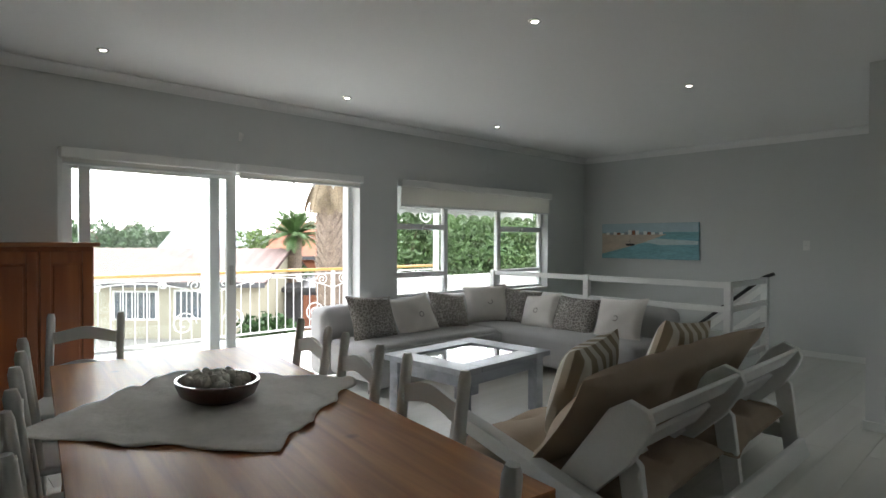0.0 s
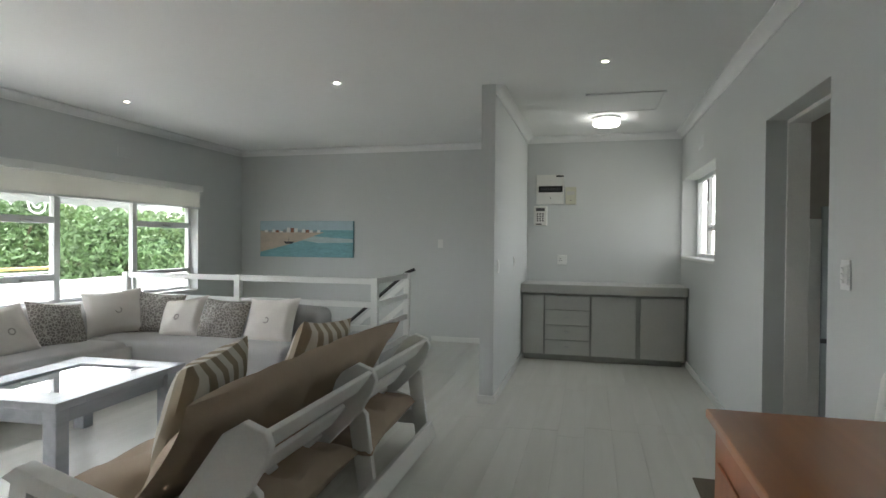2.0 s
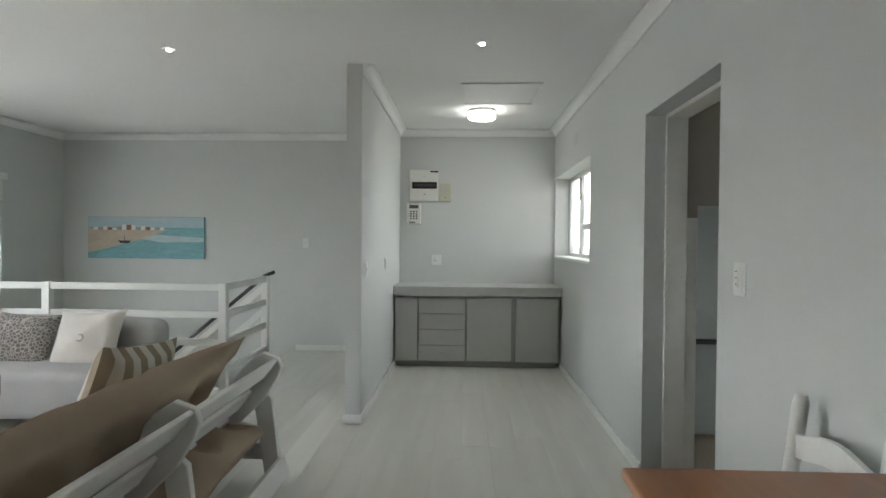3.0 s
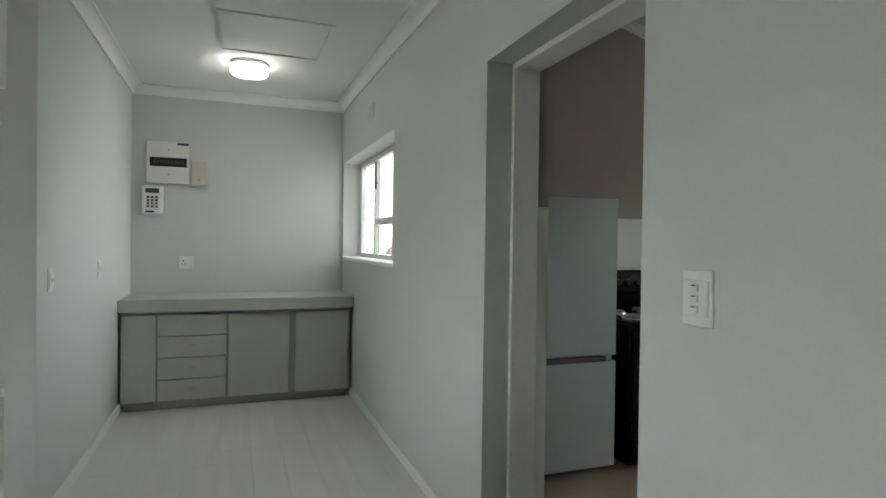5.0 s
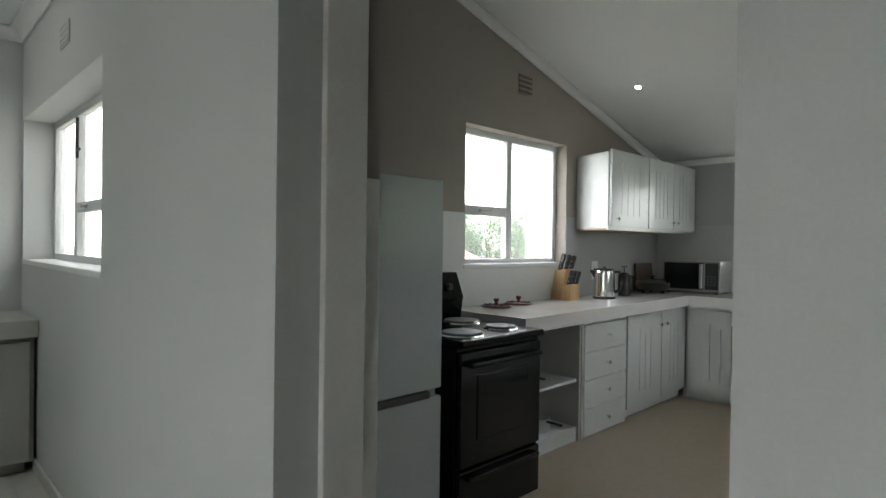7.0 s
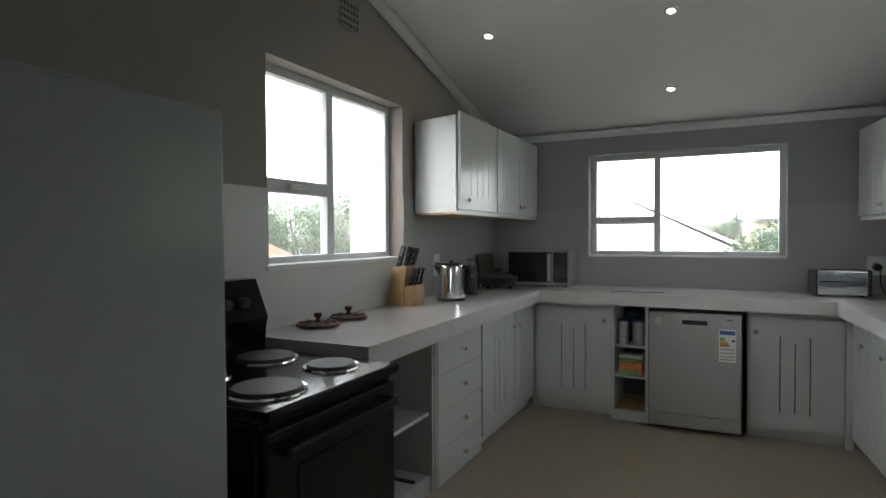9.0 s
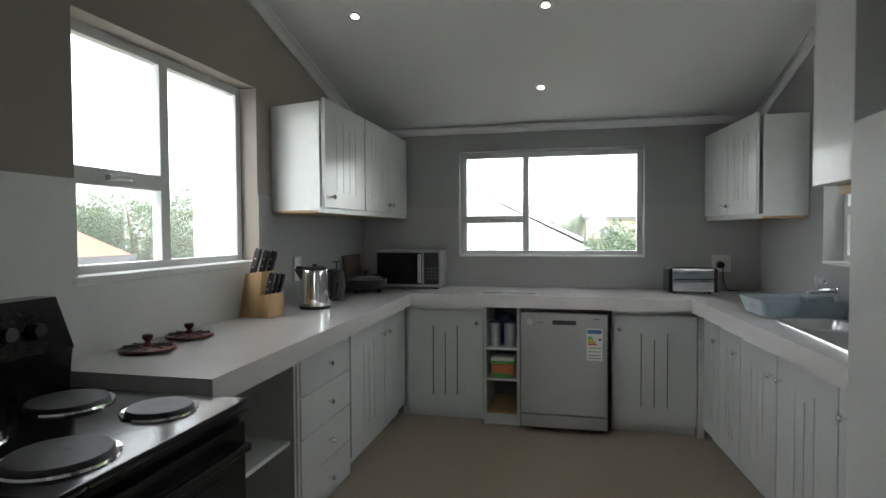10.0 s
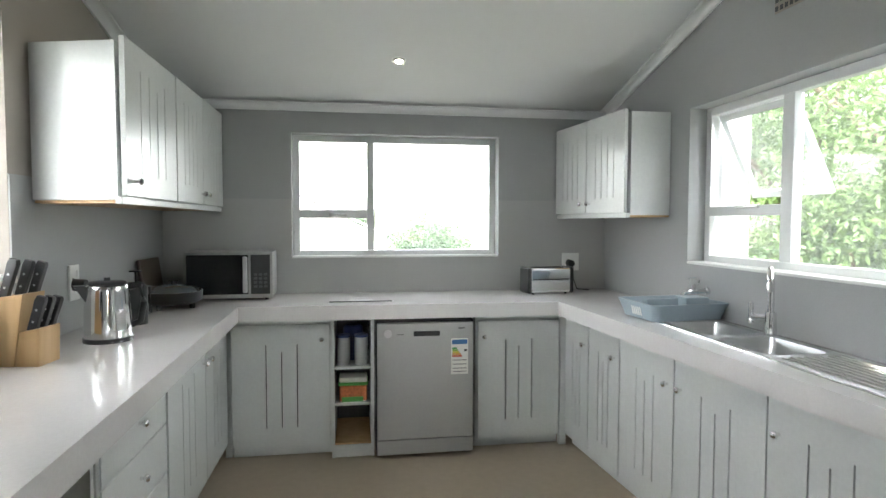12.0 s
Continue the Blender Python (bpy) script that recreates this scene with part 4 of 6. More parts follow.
# ---- dining ----
A = -7.9
dt = thing("dining_table", pose(-1.90, 0.865, 0, 0, 0, A), "long honey pine dining table with plank top", "dining table")
L2, W2 = 1.235, 0.515
for k in range(7):
    y0 = -W2 + k * 2 * W2 / 7
    part("top_plank", Shape().box(-L2, L2, y0, y0 + 2 * W2 / 7, 0.735, 0.77), M_PINE, dt)
for sy in (-1, 1):
    part("apron", Shape().box(-L2 + 0.12, L2 - 0.12, sy * (W2 - 0.07) - 0.012, sy * (W2 - 0.07) + 0.012, 0.63, 0.735), M_PINE, dt)
    part("apron", Shape().box(sy * (L2 - 0.10) - 0.012, sy * (L2 - 0.10) + 0.012, -W2 + 0.09, W2 - 0.09, 0.63, 0.735), M_PINE, dt)
    for sx in (-1, 1):
        part("leg", Shape().lathe((sx * (L2 - 0.10), sy * (W2 - 0.08), 0), [(0.0, 0), (0.03, 0), (0.045, 0.08), (0.035, 0.2), (0.05, 0.45), (0.04, 0.58), (0.05, 0.62), (0.05, 0.735)], 16), M_PINE, dt)
cl = Shape()
n = 46
g = {}
for i in range(n + 1):
    for j in range(n + 1):
        u, v = 2 * i / n - 1, 2 * j / n - 1
        e = 1 + 0.03 * math.sin(9 * u + 2) + 0.03 * math.sin(11 * v)
        z = 0.006 + 0.012 * abs(noise.noise(Vector((u * 5, v * 5, 0)))) + 0.004 * math.sin(14 * (u + v) + 3 * noise.noise(Vector((u * 2, v * 2, 3))))
        g[i, j] = cl.bm.verts.new((0.47 * u * e, 0.47 * v * e, max(z, 0.003)))
for i in range(n):
    for j in range(n):
        cl.bm.faces.new((g[i, j], g[i + 1, j], g[i + 1, j + 1], g[i, j + 1]))
cloth = single("tablecloth", cl, M_CLOTH, pose(-1.98, 0.875, 0.770, 0, 0, 39), "crumpled off-white square cloth on the table", "tablecloth")
sol = cloth.modifiers.new("thick", "SOLIDIFY")
sol.thickness = 0.002
bw = thing("bowl", pose(-1.99, 0.89, 0.782), "dark brown oval bowl on the tablecloth", "bowl")
part("body", Shape().lathe((0, 0, 0), [(0.0, 0.0), (0.11, 0.0), (0.16, 0.025), (0.18, 0.065), (0.182, 0.08), (0.168, 0.08), (0.165, 0.065), (0.145, 0.035), (0.0, 0.022)], 40, 1.0, 0.85), M_BOWL, bw)
rnd = random.Random(8)
for k in range(64):
    a, r = rnd.uniform(0, 6.28), 0.135 * math.sqrt(rnd.random())
    sh = Shape().lathe((0, 0, 0), [(0.0, -0.018), (0.02, -0.012), (0.028, 0.0), (0.022, 0.012), (0.0, 0.022)], 9)
    for v in sh.bm.verts:
        v.co *= 0.92 + 0.14 * noise.noise(v.co * 40 + Vector((k, 0, 0)))
    single("shell", sh, M_SHELL, pose(-1.99, 0.89, 0.782) @ pose(1.05 * r * math.cos(a), 0.82 * r * math.sin(a), 0.066 + 0.016 * (1 - r / 0.165) + rnd.uniform(0, 0.012), rnd.uniform(0, 180), rnd.uniform(0, 180), 0), "bleached sea shell heaped in the bowl", "shell", "shells in the bowl")


def dining_chair(m):
    """Ladder-back chair; its sitter looks towards +y, the back stands at y = 0."""
    c = thing("dining_chair", m, "white painted ladder-back wooden dining chair", "chair", "dining chairs")
    hw = 0.19
    for sx in (-1, 1):
        part("back_post", Shape().tube([(sx * hw, 0.03, 0), (sx * hw, 0.02, 0.45), (sx * hw, -0.04, 0.93), (sx * hw, -0.042, 0.955)], [0.021, 0.023, 0.023, 0.016], 12), M_WHITE, c)
        part("front_leg", Shape().tube([(sx * (hw + 0.02), 0.40, 0), (sx * (hw + 0.02), 0.40, 0.45)], 0.021, 12), M_WHITE, c)
        part("stretcher", Shape().tube([(sx * hw, 0.03, 0.18), (sx * (hw + 0.02), 0.40, 0.18)], 0.012, 8), M_WHITE, c)
    for z in (0.80, 0.60):
        pts = [(-hw + 0.38 * k / 10, z + 0.04 + 0.035 * math.sin(math.pi * k / 10) ** 2 * 1.0) for k in range(11)]
        low = [(-hw + 0.38 * k / 10, z - 0.03 + 0.030 * math.sin(math.pi * k / 10) ** 2) for k in range(10, -1, -1)]
        y = 0.02 - 0.06 * (z - 0.45) / 0.48
        part("back_slat", Shape().slab(pts + low, "y", y - 0.009, y + 0.009, 0.002), M_WHITE, c)
    part("seat", Shape().box(-hw - 0.03, hw + 0.03, 0.01, 0.43, 0.435, 0.465, 0.01), M_WHITE, c)
    for y in (0.03, 0.40):
        part("stretcher", Shape().tube([(-hw, y, 0.25), (hw, y, 0.25)], 0.012, 8), M_WHITE, c)
    return c


ch = dining_chair(rz(-2.53, 1.60, 0, 180 + A))
for x, y, a in ((-1.94, 1.50, 180 + A - 3), (-1.33, 1.40, 180 + A), (-2.78, 0.40, A), (-2.07, 0.29, A), (-1.43, 0.20, A + 2), (-3.80, 0.80, -90 - 26), (-0.55, 0.70, 90 + A), (1.22, 2.47, 90)):
    copy_thing(ch, rz(x, y, 0, a))

# sideboard by the kitchen door wall
st = thing("sideboard", pose(0.58, 2.127, 0), "orange stained wooden sideboard with panelled doors", "sideboard")
part("top", Shape().box(0, 0.72, -0.95, 0, 0.905, 0.932, 0.006), M_REDX, st)
part("body", Shape().box(0.035, 0.70, -0.92, -0.03, 0.06, 0.905, 0.004).box(0.05, 0.69, -0.90, -0.05, 0, 0.06), M_RED, st)
for y in (-0.90, -0.47):
    d = part("door", Shape().box(0.017, 0.035, y, y + 0.42, 0.10, 0.885, 0.004), M_RED, st)
    part("door_panel", Shape().box(0.009, 0.018, y + 0.06, y + 0.36, 0.17, 0.82, 0.006), M_RED, d)
part("end_panel", Shape().box(0.10, 0.64, -0.031, -0.022, 0.16, 0.84, 0.006), M_RED, st)
single("doormat", Shape().box(0, 0.42, 0, 0.6, 0, 0.012, 0.004), mat("brown_mat", (0.20, 0.17, 0.13), 0.95, var=0.3, fine=200, bump=0.5), pose(0.86, 3.42, 0), "brown woven doormat before the kitchen doorway", "doormat")

# armoire beside the sliding doors
ar = thing("wooden_cabinet", pose(-4.36, 0.97, 0), "orange stained wooden cabinet with panelled doors", "cabinet")
part("body", Shape().box(-0.45, 0.0, -1.3, 0.0, 0.06, 1.36, 0.004).box(-0.43, -0.02, -1.28, -0.02, 0, 0.06), M_RED, ar)
part("top", Shape().box(-0.47, 0.03, -1.33, 0.035, 1.36, 1.39, 0.006), M_REDX, ar)
for k in range(4):
    y1 = -0.012 - 0.32 * k
    y0 = y1 - 0.305
    dr = part("door", Shape().box(0.0, 0.018, y0, y0 + 0.06, 0.1, 1.33, 0.003).box(0.0, 0.018, y1 - 0.06, y1, 0.1, 1.33, 0.003).box(0.0, 0.018, y0 + 0.06, y1 - 0.06, 1.25, 1.33, 0.003).box(0.0, 0.018, y0 + 0.06, y1 - 0.06, 0.1, 0.2, 0.003), M_RED, ar)
    part("door_panel", Shape().box(0.0, 0.012, y0 + 0.075, y1 - 0.075, 0.215, 1.235, 0.006), M_RED, dr)
single("ornament", Shape().lathe((0, 0, 0), [(0, 0), (0.05, 0), (0.07, 0.03), (0.05, 0.06), (0.02, 0.09), (0.0, 0.1)], 16), M_GWOOD, pose(-4.5, 0.33, 1.39), "small grey ornament on the cabinet", "ornament")

# ---- kitchen ----
CT, CB = 0.955, 0.868
s = Shape()
s.slab([(3.33, 5.185), (5.78, 5.25), (5.755, 3.345), (5.05, 3.297), (5.05, 2.757), (6.397, 2.757), (6.397, 5.836), (3.33, 5.836)], "z", CB, CT)
s.slab([(5.05, 3.297), (3.40, 3.185), (3.40, 3.08), (5.05, 3.12)], "z", CB, CT)
s.box(3.40, 5.05, 2.757, 2.80, CB, CT)
s.slab([(3.40, 3.08), (3.72, 3.088), (3.72, 2.80), (3.40, 2.80)], "z", CB, CT)
solid("kitchen_worktop", s, M_TOP, "thick pale grey screed worktop running round three sides", "worktop", "")


def knob(x, z, parent, y=0.0):
    part("knob", Shape().lathe((0, 0, 0), [(0.0, 0.0), (0.007, 0.0), (0.006, 0.012), (0.014, 0.018), (0.015, 0.026), (0.010, 0.032), (0.0, 0.033)], 14), M_CHROME, parent, "chrome knob").matrix_local = pose(x, y, z, 90, 0, 0)


def slotted_door(x0, x1, z0, z1, parent, kx, kz_, slots=3):
    """A painted door in the parent's xz plane with upright slots sawn through it."""
    w, h = x1 - x0, z1 - z0
    cols = [x0] + [e for k in range(slots) for e in (x0 + w * (0.5 + 0.16 * (k - (slots - 1) / 2)) - 0.0035, x0 + w * (0.5 + 0.16 * (k - (slots - 1) / 2)) + 0.0035)] + [x1]
    rows = [z0, z0 + 0.15 * h, z0 + 0.78 * h, z0 + 0.84 * h, z1]
    s = Shape()
    g = [[s.bm.verts.new((x, -0.02, z)) for z in rows] for x in cols]
    for i in range(len(cols) - 1):
        for j in range(4):
            if not (i % 2 and (j == 1 or (j == 2 and i // 2 != slots // 2))):
                s.bm.faces.new((g[i][j], g[i + 1][j], g[i + 1][j + 1], g[i][j + 1]))
    out = bmesh.ops.extrude_face_region(s.bm, geom=s.bm.faces[:])
    bmesh.ops.translate(s.bm, vec=(0, 0.02, 0), verts=[v for v in out["geom"] if isinstance(v, bmesh.types.BMVert)])
    d = part("door", s, M_KCAB, parent, smooth=False)
    # added dark sheet that imitates the shade behind the slots
    part("slot_shade", Shape().box(x0 + 0.03, x1 - 0.03, -0.001, 0.004, z0 + 0.05, z1 - 0.05), M_DARK, d)
    knob(kx, kz_, d, -0.02)
    return d


def unit(m, w, depth, label="pale painted kitchen base unit with slotted doors"):
    u = thing("base_unit", m, label, "cabinet", "kitchen base units")
    part("carcass", Shape().box(0, w, 0.006, depth, 0.07, CB - 0.002).box(0.0, w, 0.04, depth, 0.0, 0.07), M_KCAB, u, smooth=False)
    return u


# left run, doors facing the middle of the room
u = unit(pose(4.872, 5.375, 0), 1.11, 0.45)
slotted_door(0.006, 0.604, 0.09, 0.83, u, 0.555, 0.72)
slotted_door(0.612, 1.10, 0.09, 0.83, u, 0.66, 0.72)
u = thing("drawer_unit", pose(4.245, 5.375, 0), "pale painted unit of four drawers", "cabinet", "kitchen base units")
part("carcass", Shape().box(0, 0.623, 0.006, 0.45, 0.07, CB - 0.002), M_KCAB, u, smooth=False)
part("plinth", Shape().box(0.575, 0.623, 0.0, 0.05, 0.0, 0.07), M_KCAB, u)
for k in range(4):
    z = 0.008 + 0.203 * k
    d = part("drawer", Shape().box(0.008, 0.615, -0.018, 0.004, z, z + 0.198, 0.003), M_KCAB, u)
    knob(0.32, z + 0.10, d, -0.018)
u = thing("open_shelf_unit", pose(3.36, 5.36, 0), "grey open shelf unit under the worktop", "shelf")
part("side", Shape().box(0, 0.02, 0, 0.465, 0, CB - 0.002), M_KCAB, u)
part("side", Shape().box(0.825, 0.845, 0.0, 0.465, 0, CB - 0.002), M_CAB, u)
part("post", Shape().box(0.852, 0.88, -0.004, 0.05, 0, CB - 0.002, 0.003), M_CAB, u)
part("back", Shape().box(0.02, 0.825, 0.445, 0.465, 0, CB - 0.002), M_KCAB, u)
for z in (0.10, 0.44):
    part("shelf", Shape().box(0.02, 0.825, 0.02, 0.445, z - 0.02, z, 0.002), M_KCAB, u)
part("plinth", Shape().box(0.02, 0.825, 0.02, 0.04, 0, 0.08), M_KCAB, u)
for x, y, z, r, h in ((3.92, 5.55, 0.10, 0.11, 0.09), (3.80, 5.60, 0.44, 0.10, 0.07)):
    p = thing("saucepan", pose(x, y, z), "stainless steel pan stored on the shelf", "pan")
    part("body", Shape().lathe((0, 0, 0), [(0, 0), (r, 0), (r, h), (r - 0.004, h), (r - 0.006, 0.005), (0, 0.005)], 24), M_STEEL, p)
    part("handle", Shape().box(-0.012, 0.012, -r - 0.12, -r, h - 0.02, h - 0.008, 0.004), M_BLACKP, p)

# corner post where the runs meet
solid("filler_post", Shape().box(5.888, 5.93, 3.236, 3.278, 0.0, CB - 0.002), M_KCAB, "pale painted filler post in the unit corner", "filler", "")
solid("filler_post", Shape().box(5.985, 6.05, 5.335, 5.372, 0.0, CB - 0.002), M_KCAB, "pale painted filler post in the unit corner", "filler", "")
# end run
u = unit(rz(5.945, 5.325, 0, -90), 0.593, 0.44)
slotted_door(0.01, 0.583, 0.075, 0.82, u, 0.535, 0.73)
u = thing("open_shelf_unit", rz(5.90, 4.73, 0, -90), "narrow open shelf unit with wooden base", "shelf")
part("side", Shape().box(0, 0.018, -0.015, 0.48, 0, CB - 0.002), M_KCAB, u)
part("side", Shape().box(0.238, 0.258, -0.015, 0.48, 0, CB - 0.002), M_KCAB, u)
# dark back panel carries the shelf's inner shade in its colour
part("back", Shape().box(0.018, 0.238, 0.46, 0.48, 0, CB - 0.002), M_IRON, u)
for z in (0.56, 0.335):
    part("shelf", Shape().box(0.018, 0.238, 0.0, 0.46, z - 0.018, z, 0.002), M_KCAB, u)
part("base_board", Shape().box(0.018, 0.238, -0.01, 0.46, 0.0, 0.075, 0.002), M_KCAB, u)
part("wooden_base", Shape().box(0.018, 0.238, 0.0, 0.46, 0.076, 0.085), M_BLOCK, u, "bare timber shelf base")
for y in (4.66, 4.55):
    c = thing("canister", pose(5.97, y, 0.56), "steel canister with dark lid on the shelf", "canister", "canisters")
    part("body", Shape().lathe((0, 0, 0), [(0, 0), (0.042, 0), (0.042, 0.17), (0, 0.17)], 20), M_STEEL, c)
    part("lid", Shape().lathe((0, 0, 0), [(0, 0.17), (0.043, 0.17), (0.043, 0.185), (0, 0.19)], 20), M_BLUE, c)
c = single("blue_jug", Shape().lathe((0, 0, 0), [(0, 0), (0.06, 0), (0.065, 0.2), (0.05, 0.22), (0, 0.22)], 20), M_BLUE, pose(6.12, 4.60, 0.56), "dark blue plastic jug at the back of the shelf", "jug")
c = thing("food_tub", pose(5.99, 4.60, 0.335), "clear plastic tub with green rim and orange label", "tub")
part("body", Shape().box(-0.07, 0.07, -0.085, 0.085, 0, 0.10, 0.012), M_ORANGE, c)
part("rim", Shape().box(-0.076, 0.076, -0.092, 0.092, 0.10, 0.118, 0.005), M_GREEN, c)
part("lid", Shape().box(-0.07, 0.07, -0.085, 0.085, 0.118, 0.15, 0.008), M_PLAST, c)
part("band", Shape().box(-0.073, -0.069, -0.06, 0.07, 0.0, 0.03), M_GREEN, c)

dw = thing("dishwasher", rz(5.812, 4.463, 0, -90), "silver freestanding dishwasher under the worktop", "dishwasher")
part("body", Shape().box(0, 0.60, 0.02, 0.57, 0.02, 0.845, 0.003), M_BLACKP, dw)
part("door", Shape().box(0.006, 0.594, -0.012, 0.02, 0.125, 0.835, 0.006), M_DWASH, dw)
part("kick_panel", Shape().box(0.006, 0.594, -0.008, 0.02, 0.03, 0.12, 0.004), M_DWASH, dw)
part("grip", Shape().box(0.225, 0.385, -0.015, -0.010, 0.755, 0.785, 0.004), M_BLACKP, dw, "dark recessed grip")
part("dial", Shape().cyl((0.07, -0.028, 0.775), 0.024, 0.018, axis="y", seg=20), M_STEEL, dw, "round programme dial")
part("marking", Shape().box(0.125, 0.165, -0.0135, -0.011, 0.765, 0.769).box(0.50, 0.54, -0.0135, -0.011, 0.795, 0.802), M_IRON, dw)
lab = part("energy_label", Shape().box(0.455, 0.56, -0.0145, -0.0115, 0.515, 0.735), M_PLAST, dw, "white energy rating label with coloured bars")
for k, col in enumerate(((0.02, 0.30, 0.05), (0.25, 0.45, 0.03), (0.60, 0.50, 0.02), (0.62, 0.28, 0.02), (0.55, 0.08, 0.02))):
    part("bar", Shape().box(0.462, 0.49 + 0.008 * k, -0.0155, -0.0142, 0.67 - 0.012 * k, 0.68 - 0.012 * k), mat("label_bar", col, 0.5, bump=0), lab)
part("header", Shape().box(0.46, 0.555, -0.0155, -0.0142, 0.70, 0.728), mat("label_blue", (0.05, 0.16, 0.40), 0.5, bump=0), lab)
part("arrow", Shape().box(0.535, 0.553, -0.0155, -0.0142, 0.655, 0.668), M_BLACKP, lab)
for z in (0.60, 0.575, 0.55, 0.53):
    part("text_bar", Shape().box(0.465, 0.55, -0.0155, -0.0142, z, z + 0.004), M_IRON, lab)
u = unit(rz(5.905, 3.835, 0, -90), 0.555, 0.47)
slotted_door(0.012, 0.545, 0.075, 0.82, u, 0.05, 0.725)

# right run, turned a little off the wall
R0 = pose(5.90, 3.225, 0) @ Matrix.Rotation(radians(184.4), 4, "Z")
u = unit(R0, 0.67, 0.40)
slotted_door(0.012, 0.318, 0.075, 0.83, u, 0.275, 0.71)
slotted_door(0.326, 0.666, 0.075, 0.83, u, 0.62, 0.71)
u = thing("base_unit", R0 @ Matrix.Translation((0.672, 0, 0)), "pale painted sink unit with slotted doors", "cabinet", "kitchen base units")
part("carcass", Shape().box(0, 1.80, 0.006, 0.27, 0.07, 0.79).box(0.0, 1.80, 0.04, 0.27, 0.0, 0.07).box(0, 1.80, 0.006, 0.03, 0.79, CB - 0.002), M_KCAB, u, smooth=False)
for a, b, kx in ((0.672, 1.138, 1.09), (1.138, 1.68, 1.19), (1.68, 2.20, 1.735), (2.20, 2.465, 2.42)):
    slotted_door(a + 0.004 - 0.672, b - 0.004 - 0.672, 0.075, 0.83, u, kx - 0.672, 0.70)


def wall_unit(m, plan, h, doors, label, knobs):
    """A hung cupboard; plan gives its outline from above, its doors stand at y = 0."""
    u = thing("wall_unit", m, label, "cabinet", "kitchen wall units")
    w = plan[1][0]
    part("carcass", Shape().slab(plan, "z", 0, h, 0.003), M_KCAB, u)
    part("bottom_edge", Shape().box(-0.004, w, -0.004, 0.022, -0.016, 0.012, 0.002), M_KCAB, u)
    part("bottom_panel", Shape().slab([(x + (0.01 if x < 0.3 else 0), y - 0.003) for x, y in plan], "z", -0.012, -0.0005), M_BLOCK, u, "bare timber underside")
    for (a, b), kx in zip(doors, knobs):
        slotted_door(a + 0.004, b - 0.004, 0.016, h + 0.012, u, kx, 0.075, 4)
    return u


wall_unit(pose(4.755, 5.468, 1.528), [(0.02, 0.022), (1.64, 0.022), (1.64, 0.368), (0.11, 0.368)], 0.612, ((0.0, 0.63), (0.64, 1.13), (1.13, 1.615)), "pale painted wall unit with three slotted doors", (0.08, 1.085, 1.175))
wall_unit(pose(6.395, 3.12, 1.487) @ Matrix.Rotation(radians(186.3), 4, "Z"), [(0.0, 0.022), (0.885, 0.022), (0.915, 0.262), (0.0, 0.362)], 0.60, ((0.0, 0.44), (0.44, 0.885)), "pale painted wall unit with two slotted doors", (0.395, 0.49))
hb = thing("hanging_cupboard", pose(3.16, 2.757, 1.49), "white boxed hanging cupboard with bare timber base", "cabinet")
part("box", Shape().box(0, 0.21, 0, 0.775, 0.02, kz(3.37) - 1.50, 0.003), M_KCAB, hb)
part("base", Shape().box(0.006, 0.204, 0.02, 0.72, 0.0, 0.02), M_BLOCK, hb, "bare timber underside")

# stove
sv = thing("electric_stove", pose(2.62, 5.04, 0), "black freestanding electric stove with four solid plates", "stove")
part("body", Shape().box(0, 0.66, 0.02, 0.74, 0.02, 0.885, 0.006), M_BLACK, sv)
part("hob", Shape().box(-0.004, 0.668, -0.02, 0.74, 0.885, 0.922, 0.014, 3), M_BLACK, sv)
part("backguard", Shape().slab([(0.62, 0.92), (0.62, 1.02), (0.60, 1.05), (0.665, 1.205), (0.75, 1.205), (0.75, 0.92)], "x", 0.0, 0.665, 0.006), M_BLACK, sv)
for k in range(6):
    part("knob", Shape().cyl((0.10 + 0.09 * k, 0.60, 1.12), 0.02, 0.03, axis="y", seg=16), M_BLACKP, sv)
d = part("oven_door", Shape().box(0.01, 0.65, -0.005, 0.02, 0.30, 0.86, 0.008), M_BLACK, sv)
part("oven_glass", Shape().box(0.13, 0.53, -0.009, -0.004, 0.42, 0.74, 0.004), M_BLACK, d, "dark oven glass")
part("handle", Shape().box(0.05, 0.61, -0.05, -0.025, 0.79, 0.815, 0.008).box(0.06, 0.09, -0.03, 0.0, 0.79, 0.815).box(0.57, 0.60, -0.03, 0.0, 0.79, 0.815), M_BLACK, d)
dd = part("drawer", Shape().box(0.01, 0.65, -0.005, 0.02, 0.03, 0.285, 0.008), M_BLACK, sv)
part("handle", Shape().box(0.05, 0.61, -0.04, -0.02, 0.24, 0.262, 0.008).box(0.06, 0.09, -0.03, 0.0, 0.24, 0.262).box(0.57, 0.60, -0.03, 0.0, 0.24, 0.262), M_BLACK, dd)
for x, y, r in ((0.17, 0.14, 0.105), (0.50, 0.16, 0.085), (0.18, 0.44, 0.085), (0.50, 0.46, 0.105)):
    h = part("hotplate", Shape().lathe((x, y, 0.922), [(0, 0.016), (0.02, 0.014), (0.025, 0.016), (r - 0.004, 0.016), (r, 0.010), (r, 0.0)], 32), M_IRON, sv, "solid iron hotplate")
    part("ring", Shape().lathe((x, y, 0.922), [(r, 0.004), (r + 0.012, 0.006), (r + 0.014, 0.0)], 32), M_CHROME, h)

